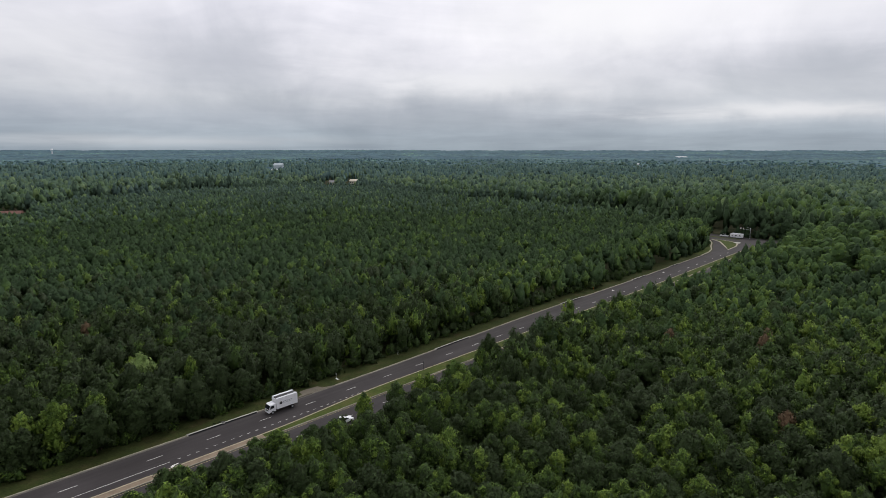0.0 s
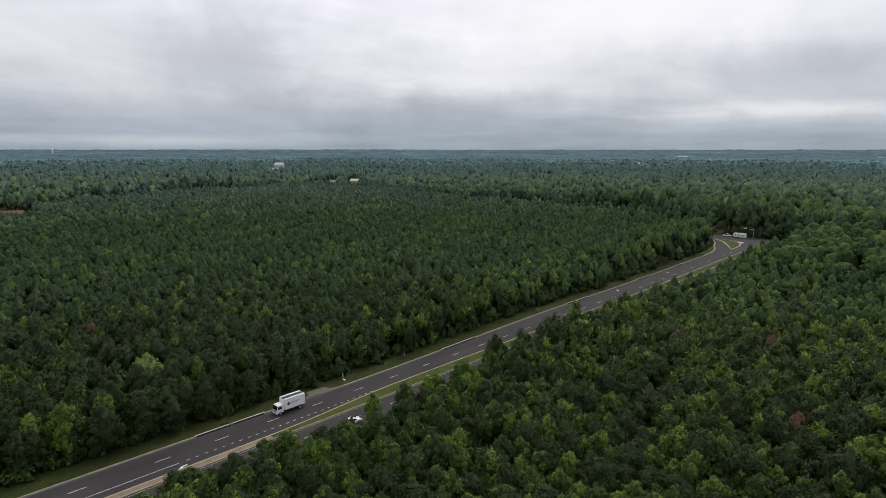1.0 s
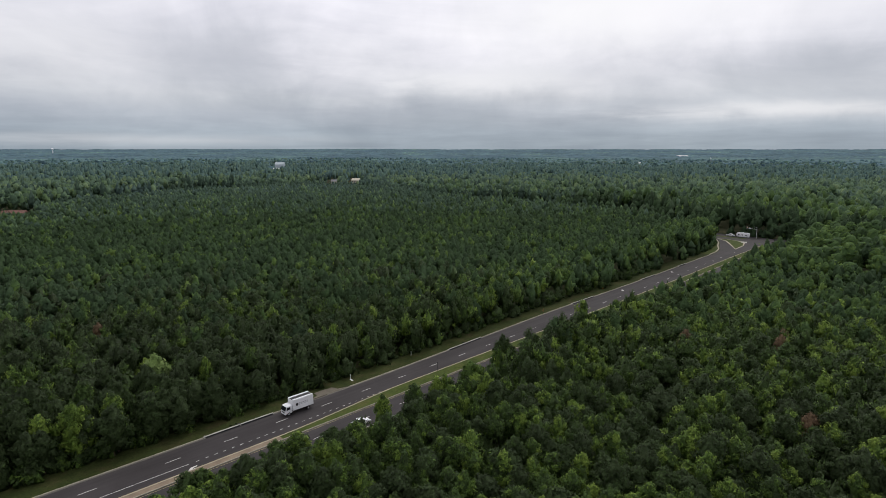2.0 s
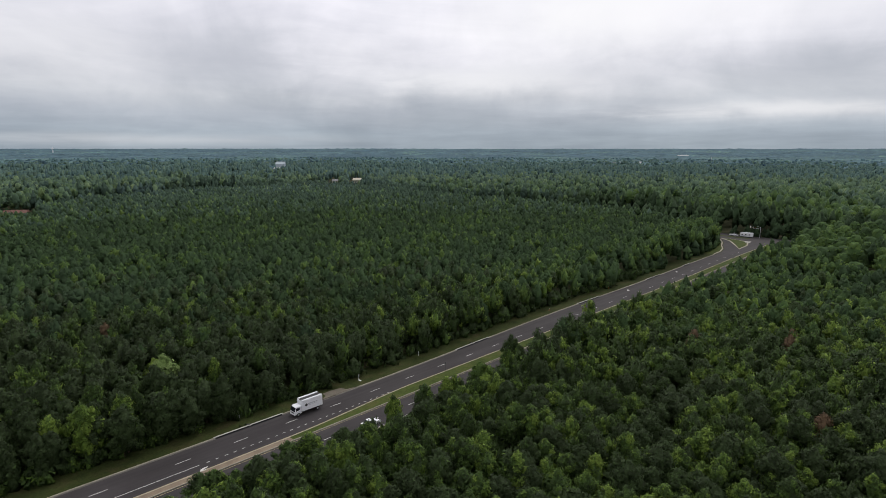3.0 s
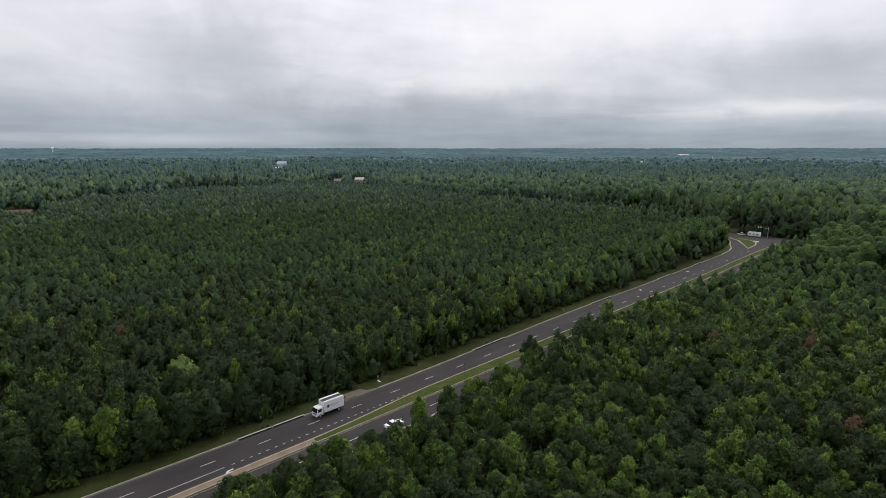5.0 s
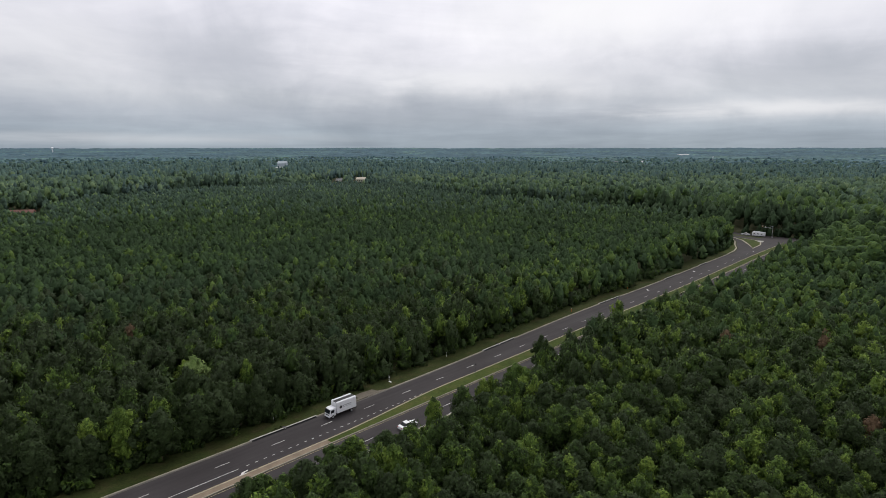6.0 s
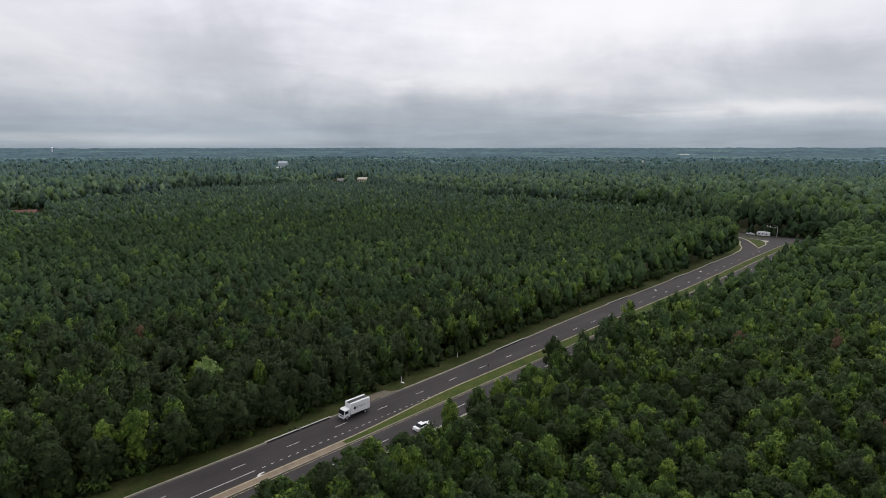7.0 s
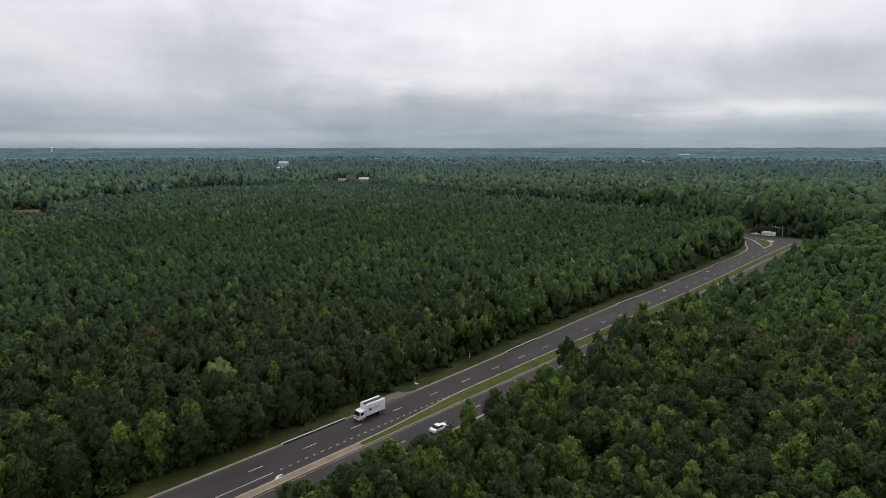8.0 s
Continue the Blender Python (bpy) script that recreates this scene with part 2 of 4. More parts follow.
def smooth(a):
    a = np.clip(a, 0, 1)
    return a * a * (3 - 2 * a)


def bend(s):
    """The road's slow drift to the left before the junction."""
    return -2.4 * smooth((np.asarray(s, float) - 190) / 150)


def road_xy(s, n):
    s = np.asarray(s, float)
    n = np.asarray(n, float) + bend(s)
    return ROAD_O + s[..., None] * U + n[..., None] * N


def road_sn(x, y):
    dx, dy = x - ROAD_O[0], y - ROAD_O[1]
    s = dx * U[0] + dy * U[1]
    return s, dx * N[0] + dy * N[1] - bend(s)


def at_road(s, n, z=0.0, turn=0.0):
    """A pose on the road whose y axis runs along it."""
    p = road_xy(s, n)
    return pose(p[0], p[1], z, 0, 0, -ROAD_AZ + turn)


def left_kerb(s):
    s = np.asarray(s, float)
    return -4.15 - 3.3 * smooth((s - 45) / 115)


def median_left(s):
    s = np.asarray(s, float)
    return 6.35 - 2.35 * smooth((s - 21) / 40)


MEDIAN_RIGHT, NEAR_RIGHT, S0, S1 = 8.35, 16.75, -170.0, 372.0


def land(r):
    """The land climbs very gently far off, shaped to set the horizon in the camera's view."""
    return 37.0 * np.clip((np.asarray(r, float) - 700) / 4200, 0, 1.02) ** 2


# ---- mesh helpers ----
def mesh_of(name, verts, quads, mat, tint=None, smooth_faces=False, normals=None):
    """A mesh from arrays, all of whose faces have three or four corners."""
    verts, quads = np.asarray(verts, np.float32), np.asarray(quads, np.int32)
    me = bpy.data.meshes.new(name)
    me.vertices.add(len(verts))
    me.vertices.foreach_set("co", verts.ravel())
    me.loops.add(quads.size)
    me.loops.foreach_set("vertex_index", quads.ravel())
    me.polygons.add(len(quads))
    me.polygons.foreach_set("loop_start", np.arange(0, quads.size, quads.shape[1], dtype=np.int32))
    me.polygons.foreach_set("use_smooth", np.full(len(quads), smooth_faces))
    if tint is not None:
        me.attributes.new("tint", "FLOAT", "FACE").data.foreach_set("value", np.asarray(tint, np.float32))
    me.materials.append(mat)
    me.update(calc_edges=True)
    me.validate()
    if normals is not None:
        me.normals_split_custom_set_from_vertices(np.asarray(normals, np.float32))
    return me


def finish(bm, name, mat):
    me = bpy.data.meshes.new(name)
    bmesh.ops.recalc_face_normals(bm, faces=bm.faces)
    bm.to_mesh(me)
    bm.free()
    me.materials.append(mat)
    return me


def part(name, bm, mat, parent=None, label="", m=None):
    ob = new(name, finish(bm, name, mat))
    if parent is not None:
        ob.parent = parent
    if m is not None:
        ob.matrix_basis = m
    return tagged(ob, label)


def box(size, at=(0, 0, 0), bevel=0.0, taper=(1, 1), m=None):
    """A box by its size and the middle of its base; taper narrows its top in x and y."""
    bm = bmesh.new()
    bmesh.ops.create_cube(bm, size=1)
    for v in bm.verts:
        k = taper if v.co.z > 0 else (1, 1)
        v.co = Vector((v.co.x * size[0] * k[0] + at[0], v.co.y * size[1] * k[1] + at[1], (v.co.z + 0.5) * size[2] + at[2]))
    if bevel:
        bmesh.ops.bevel(bm, geom=bm.edges[:], offset=bevel, segments=2, affect="EDGES", profile=0.7)
    if m is not None:
        bm.transform(m)
    return bm


def rod(r0, r1, length, sides=10, m=None):
    """A tapered rod from the origin up its z axis."""
    bm = bmesh.new()
    bmesh.ops.create_cone(bm, cap_ends=True, segments=sides, radius1=r0, radius2=r1, depth=length, matrix=Matrix.Translation((0, 0, length / 2)))
    if m is not None:
        bm.transform(m)
    return bm


def prism(outline, width, at=(0, 0, 0), bevel=0.0):
    """A side outline of (y, z) drawn out to a width along x."""
    bm = bmesh.new()
    face = bm.faces.new([bm.verts.new((-width / 2 + at[0], y + at[1], z + at[2])) for y, z in outline])
    out = bmesh.ops.extrude_face_region(bm, geom=[face])
    bmesh.ops.translate(bm, vec=(width, 0, 0), verts=[v for v in out["geom"] if isinstance(v, bmesh.types.BMVert)])
    if bevel:
        bmesh.ops.bevel(bm, geom=bm.edges[:], offset=bevel, segments=2, affect="EDGES")
    return bm


def ribbon(name, s0, s1, left, right, z, mat, step=3.0, thick=0.0, jitter=0.0):
    """A strip along the road between two edges (numbers or functions of s); with thickness it has side walls."""
    s = np.linspace(s0, s1, max(2, int(abs(s1 - s0) / step) + 1))
    edge = [np.broadcast_to(e(s) if callable(e) else np.float64(e), s.shape) for e in (left, right)]
    rng = np.random.default_rng(7)
    rows = []
    for k, e in enumerate(edge):
        p = road_xy(s, e + (rng.normal(0, jitter, len(s)) if jitter else 0))
        rows.append(np.c_[p, np.full(len(s), z)])
    k = len(s)
    if thick:
        rows = [rows[0] - (0, 0, thick), rows[0], rows[1], rows[1] - (0, 0, thick)]
    verts = np.concatenate(rows)
    i = np.arange(k - 1)
    quads = [np.c_[i + a * k, i + (a + 1) * k, i + (a + 1) * k + 1, i + a * k + 1] for a in range(len(rows) - 1)]
    if thick:
        quads += [np.array([[0, 3 * k, 2 * k, k], [k - 1, 2 * k - 1, 3 * k - 1, 4 * k - 1]])]
    return new(name, mesh_of(name, verts, np.concatenate(quads), mat))


# ---- ground, road, verges ----
def make_ground():
    ang = np.radians(np.arange(0, 360, 3.0))
    rad = np.concatenate([[0.002], np.linspace(40, 680, 17), np.linspace(720, 4960, 60)])
    r, a = np.meshgrid(rad, ang, indexing="ij")
    v = np.stack([r * np.sin(a), r * np.cos(a), land(r) - 0.03], -1).reshape(-1, 3)
    k = len(ang)
    i, j = np.meshgrid(np.arange(len(rad) - 1), np.arange(k), indexing="ij")
    i, j, j2 = i.ravel(), j.ravel(), ((j + 1) % k).ravel()
    q = np.c_[i * k + j, i * k + j2, (i + 1) * k + j2, (i + 1) * k + j]
    tagged(new("ground", mesh_of("ground", v, q, FLOOR)), "dark leaf-strewn forest floor between the trees", "ground", kind="structure")


make_ground()
tagged(ribbon("road_far", S0, S1, left_kerb, median_left, 0.02, ASPHALT), "dark asphalt carriageway with white lane dashes", "road", kind="structure")
tagged(ribbon("road_near", S0, S1, MEDIAN_RIGHT, NEAR_RIGHT, 0.02, ASPHALT), "dark asphalt carriageway beside the grass median", "road", kind="structure")
tagged(ribbon("verge_far", S0, 318, lambda s: left_kerb(s) - 9.5, lambda s: left_kerb(s) - 0.62, 0.15, SHADED_VERGE, 2.0), "mown grass verge with dry patches, darkened as if shaded by the trees", "grass verge", kind="structure")
tagged(ribbon("verge_near", S0, S1, NEAR_RIGHT + 0.3, NEAR_RIGHT + 9.0, 0.15, GRASS, 2.0), "mown grass verge beside the near carriageway", "grass verge", kind="structure")
tagged(ribbon("median_grass", 21.6, S1, lambda s: median_left(s) + 0.22, MEDIAN_RIGHT - 0.22, 0.17, GRASS, 2.0), "green mown grass median between the carriageways", "grass median", kind="structure")
tagged(ribbon("median_strip", S0, 21.6, lambda s: median_left(s) + 0.22, MEDIAN_RIGHT - 0.22, 0.17, BEIGE, 2.0), "beige concrete median strip", "median", kind="structure")
tagged(ribbon("gutter_far", S0, 312, lambda s: left_kerb(s) - 0.42, left_kerb, 0.026, GUTTER), "pale concrete gutter pan along the verge", "gutter", kind="structure")
tagged(ribbon("kerb_far", S0, 312, lambda s: left_kerb(s) - 0.64, lambda s: left_kerb(s) - 0.42, 0.18, CONCRETE, thick=0.2), "weathered concrete kerb along the verge", "kerb", kind="structure")
tagged(ribbon("kerb_median_far", S0, S1, lambda s: median_left(s) + 0.02, lambda s: median_left(s) + 0.22, 0.19, CONCRETE, thick=0.2), "weathered concrete kerb of the median", "kerb", kind="structure")
tagged(ribbon("kerb_median_near", S0, S1, MEDIAN_RIGHT - 0.22, MEDIAN_RIGHT - 0.02, 0.19, CONCRETE, thick=0.2), "weathered concrete kerb of the median", "kerb", kind="structure")
tagged(ribbon("kerb_near", S0, S1, NEAR_RIGHT, NEAR_RIGHT + 0.3, 0.18, CONCRETE, thick=0.2), "weathered concrete kerb beside the near verge", "kerb", kind="structure")
# painted lines
tagged(ribbon("edge_line_median_far", S0, S1, lambda s: median_left(s) - 0.38, lambda s: median_left(s) - 0.27, 0.027, YELLOW_LINE), "worn yellow edge line along the median", "road marking", kind="structure")
tagged(ribbon("edge_line_median_near", S0, S1, MEDIAN_RIGHT + 0.30, MEDIAN_RIGHT + 0.41, 0.027, YELLOW_LINE), "worn yellow edge line along the median", "road marking", kind="structure")
tagged(ribbon("edge_line_near", S0, S1, NEAR_RIGHT - 0.45, NEAR_RIGHT - 0.35, 0.027, WHITE_LINE), "worn white edge line", "road marking", kind="structure")
tagged(ribbon("turn_lane_line", -60, 3.2, 3.58, 3.72, 0.027, WHITE_LINE), "white solid line beside the turn lane", "road marking", kind="structure")

PALE_GREY = plain("pale_grey_print", (0.38, 0.39, 0.41), 0.5)
ROADS = {ob.name: ob for ob in scene.objects if ob.name.startswith("road_")}


def strip_mesh(name, width, length, mat, thick=0.006):
    return finish(box((width, length, thick), (0, length / 2, 0)), name, mat)


def lay_marks(name, mesh, road, spots):
    for s, n, turn in spots:
        ob = new(name, mesh)
        ob.parent = ROADS[road]
        ob.matrix_basis = at_road(s, n, 0.022, turn)


DASH = strip_mesh("lane_dash", 0.15, 3.05, WHITE_LINE)
DOT = strip_mesh("lane_dot", 0.15, 0.65, WHITE_LINE)
lay_marks("lane_dash", DASH, "road_far", [(-15.15 - 12.19 * k, -0.1, 0) for k in range(9, -1, -1)] + [(12.192 * k, 0.0, 0) for k in range(0, 28)])
lay_marks("lane_dash", DASH, "road_near", [(14.0 + 12.19 * k, 12.65, 0) for k in range(-8, 29)])
lay_marks("lane_dot", DOT, "road_far", [(4.7 + 1.87 * k, 3.66, 0) for k in range(26)])


def arrow_mesh(name, left=True):
    """A turn arrow: a short stem, a bent shoulder and a broad head."""
    k = -1 if left else 1
    outline = [(-0.35, 0.0), (-0.05, 0.0), (0.0, 1.1), (0.35, 1.6), (0.75, 1.7), (0.75, 2.2), (1.5, 1.35), (0.75, 0.5), (0.75, 1.1), (0.5, 1.0), (0.38, 0.75), (0.3, 0.0)]
    bm = bmesh.new()
    vs = [bm.verts.new((k * x, y, 0.006)) for x, y in outline]
    f = bm.faces.new(vs)
    out = bmesh.ops.extrude_face_region(bm, geom=[f])
    bmesh.ops.translate(bm, vec=(0, 0, -0.006), verts=[v for v in out["geom"] if isinstance(v, bmesh.types.BMVert)])
    bmesh.ops.triangulate(bm, faces=bm.faces[:])
    return finish(bm, name, WHITE_LINE)


ARROW = arrow_mesh("turn_arrow")
lay_marks("turn_arrow", ARROW, "road_far", [(4.2, 5.2, 180), (197.0, -5.2, 180), (250.0, -5.2, 180)])


# ---- the junction at the end of the road ----
def cross_s(n):
    """The cross road's middle, which swings away to the left."""
    return np.interp(np.asarray(n, float), (-420, -307, -235, -174, -125, -95, -55, -30, 0), (456, 452, 449, 442, 432, 419, 404, 394, 393))


def flat_patch(name, outline, z, mat, label, category, thick=0.0):
    bm = bmesh.new()
    f = bm.faces.new([bm.verts.new((*road_xy(s, n), z)) for s, n in outline])
    if thick:
        out = bmesh.ops.extrude_face_region(bm, geom=[f])
        bmesh.ops.translate(bm, vec=(0, 0, -thick), verts=[v for v in out["geom"] if isinstance(v, bmesh.types.BMVert)])
    bmesh.ops.triangulate(bm, faces=bm.faces[:])
    return tagged(part(name, bm, mat), label, category, kind="structure")


def cross_ribbon(name, n0, n1, off0, off1, z, mat, label, category, step=4.0):
    n = np.linspace(n0, n1, int(abs(n1 - n0) / step) + 1)
    c = cross_s(n)
    flat = [ROAD_O + (c + o)[:, None] * U + (n - 2.4)[:, None] * N for o in (off0, off1)]
    v = np.concatenate([np.c_[p, np.full(len(n), z)] for p in flat])
    k, i = len(n), np.arange(len(n) - 1)
    q = np.c_[i, i + 1, i + 1 + k, i + k]
    tagged(new(name, mesh_of(name, v, q, mat)), label, category, kind="structure")


cross_ribbon("road_cross", -420, 160, -11.5, 11.5, 0.03, ASPHALT, "grey asphalt cross road at the junction", "road")
cross_ribbon("verge_cross_near", -420, -34, -17, -11.5, 0.12, GRASS, "grass verge along the cross road", "grass verge")
cross_ribbon("verge_cross_far", -420, 160, 11.5, 13.0, 0.12, GRASS, "dry grass verge along the cross road", "grass verge")
cross_ribbon("median_cross", -90, -13, -3.2, 0.2, 0.13, GRASS, "dry grass strip in the middle of the cross road", "grass median")
flat_patch("slip_lane", [(296, -7.0), (312, -7.4), (325, -8.0), (337, -10.6), (349, -15.5), (362, -19.5), (374, -25), (382.5, -34), (382.5, 9), (330, 4)], 0.024, ASPHALT,
           "grey asphalt of the turning lane at the junction", "road")
flat_patch("island_grass", [(343.5, -4.2), (352, -8.0), (362, -13.0), (373, -19.0), (379, -26), (380, -21.0), (377, -13.5), (371, -8.2), (360, -5.0)], 0.20, GRASS,
           "dry grass traffic island at the junction", "traffic island", 0.15)
flat_patch("island_kerb", [(341.5, -3.4), (351, -8.2), (361, -13.7), (372, -19.8), (380, -28), (381, -21.0), (378.2, -13.0), (372, -7.5), (360, -4.2)], 0.12, CONCRETE,
           "pale concrete kerb round the traffic island", "kerb", 0.11)
flat_patch("stop_bar", [(371.5, -9.6), (376.5, -11.2), (377.3, -7.6), (372.3, -6.6)], 0.22, PALE, "white concrete crossing pad on the island", "concrete pad", 0.2)
flat_patch("corner_kerb", [(312, -8.0), (325, -8.6), (337, -11.2), (349, -16.1), (362, -20.2), (374, -25.8), (374, -26.6), (362, -21.0), (349, -16.9), (337, -12.0), (325, -9.3), (312, -8.7)], 0.18, CONCRETE,
           "pale concrete kerb round the corner", "kerb", 0.17)
flat_patch("corner_grass", [(312, -8.7), (325, -9.3), (337, -12.0), (349, -16.9), (362, -21.0), (374, -26.6), (381, -40), (370, -40), (345, -24), (312, -14.5)], 0.16, GRASS,
           "grass verge round the corner", "grass verge")


def signal_mast():
    base = new("traffic_signal")
    base.matrix_world = at_road(399.5, -8.8, 0, 8)
    part("pole", rod(0.20, 0.12, 7.6, 12), STEEL, base, "galvanised tapered pole")
    part("base_plate", box((0.7, 0.7, 0.12), bevel=0.02), CONCRETE, base)
    part("mast_arm", rod(0.12, 0.07, 6.4, 10, pose(0, 0, 6.3, 0, -86, 0)), STEEL, base, "galvanised mast arm")
    for k, x in enumerate((-6.2, -4.6, -3.0)):
        head = part("signal_head", box((0.42, 0.36, 1.15), (x, -0.05, 6.15 + 0.07 * -x), 0.04), WHITE if k < 2 else DARK, base)
        for j, lens in enumerate((LAMP_RED, LAMP_AMBER, DARK)):
            part("lens", rod(0.13, 0.13, 0.12, 12, pose(x, -0.22, 6.15 + 0.07 * -x + 0.93 - 0.35 * j, 90, 0, 0)), lens, head)
    part("luminaire_arm", rod(0.06, 0.05, 2.2, 8, pose(0, 0, 7.4, 0, -75, 0)), STEEL, base)
    tagged(base, "galvanised traffic signal mast arm at the junction", "traffic signal")


signal_mast()


# ---- kerb inlets, driveway, roadside bits ----
def kerb_inlet(s, length):
    """A long kerb-opening drain: a pale slab over a black block that paints the opening's shade, with a manhole lid at
    its middle.
    """
    n = float(left_kerb(s + length / 2)) - 0.15
    slope = math.degrees(math.atan2(float(left_kerb(s + length) + bend(s + length) - left_kerb(s) - bend(s)), length))
    base = new("kerb_inlet")
    base.matrix_world = at_road(s, float(left_kerb(s)) - 0.12, 0.02, -slope)
    part("slab", box((0.38, length, 0.07), (-0.44, length / 2, 0.20), 0.015), PALE, base, "pale concrete top slab")
    part("back_wall", box((0.12, length, 0.20), (-0.58, length / 2, 0)), PALE, base)
    part("opening_shade", box((0.36, length - 0.3, 0.19), (-0.36, length / 2, 0.009)), BLACK, base, "black block in place of the drain opening's shade")
    # flat black strip on the gutter, widened to read as the slot's shade
    part("slot_shade", box((0.30, length - 0.5, 0.03), (0.0, length / 2, 0.008)), BLACK, base, "black strip in place of the slot's shade")
    for y in (0.1, length / 2, length - 0.1):
        part("pier", box((0.50, 0.25, 0.198), (-0.36, y, 0)), PALE, base)
    part("manhole_lid", rod(0.38, 0.38, 0.05, 16, pose(-0.72, length / 2, 0.26)), DARK, base, "dark iron lid")
    tagged(base, "pale concrete kerb drain inlet with a black slot", "drain inlet", "drain inlets along the kerb")


for s, length in ((9.8, 16.5), (86.6, 16.4), (160.0, 17.0), (220.7, 15.0), (265.0, 10.5)):
    kerb_inlet(s, length)

flat_patch("driveway", [(36.5, -4.55), (39.0, -5.6), (39.3, -7.4), (41.5, -7.6), (44.6, -7.2), (45.2, -5.5), (48.5, -4.6)], 0.20, DIRT, "worn gravel and concrete driveway apron", "driveway", 0.19)


def marker(s, n, height, mat, cap, label, name="marker_post", board=None):
    base = new(name)
    base.matrix_world = at_road(s, n, 0.15)
    part("post", rod(0.06, 0.05, height, 8), mat, base)
    if board:
        part("board", box(board, (0, 0, height - board[2]), 0.01), cap, base)
    else:
        part("cap", rod(0.075, 0.03, 0.16, 8, pose(0, 0, height - 0.02)), cap, base)
    tagged(base, label, "post")
    return base


marker(17.9, -9.3, 0.9, WHITE, WHITE, "short white plastic marker post in the grass")
marker(75.1, -10.1, 1.3, WHITE, WHITE, "white plastic marker post in the grass")
marker(143.0, -9.8, 1.1, ORANGE, WHITE, "orange and white marker post in the grass")
marker(191.0, -11.5, 1.1, ORANGE, WHITE, "orange and white marker post in the grass")
sign = marker(51.3, -8.2, 1.5, WHITE, WHITE, "short white post with a white board at its foot", "sign_post", (0.35, 0.04, 0.5))
part("fallen_board", box((1.1, 0.45, 0.05), (0.6, -0.1, 0.02), 0.01), WHITE, sign, "white board on the grass")
post = marker(72.1, 4.35, 2.6, DARK, DARK, "dark steel sign post seen from behind", "road_sign", (0.34, 0.04, 0.5))


def shrub_clump(s, n, size):
    """Weeds that grow through the drain's back."""
    rng = np.random.default_rng(int(s * 10))
    bm = bmesh.new()
    for _ in range(26):
        d = Vector((rng.normal(), rng.normal(), abs(rng.normal()) + 0.4)).normalized() * size * rng.uniform(0.4, 1)
        side = d.cross(Vector((rng.normal(), rng.normal(), rng.normal()))).normalized() * size * 0.22
        bm.faces.new([bm.verts.new(p) for p in (d * 0.35, d * 0.8 + side, d * 1.2, d * 0.8 - side)])
    ob = part("weed_clump", bm, LEAF)
    ob.matrix_world = at_road(s, n, 0.2)
    tagged(ob, "dark weeds growing behind the drain inlet", "weeds")


shrub_clump(17.4, -5.35, 0.55)
shrub_clump(16.2, -5.5, 0.4)
shrub_clump(94.5, float(left_kerb(94.5)) - 1.3, 0.5)


# ---- vehicles (their y axis points ahead) ----
def wheel(parent, x, y, r, w, double=False):
    tyre = part("wheel", rod(r, r, w, 20, pose(x - w / 2, y, r, 0, 90, 0)), RUBBER, parent, "black tyre")
    part("rim", rod(r * 0.58, r * 0.5, w + 0.03, 14, pose(x - w / 2 - 0.015, y, r, 0, 90, 0)), STEEL, tyre, "steel rim")


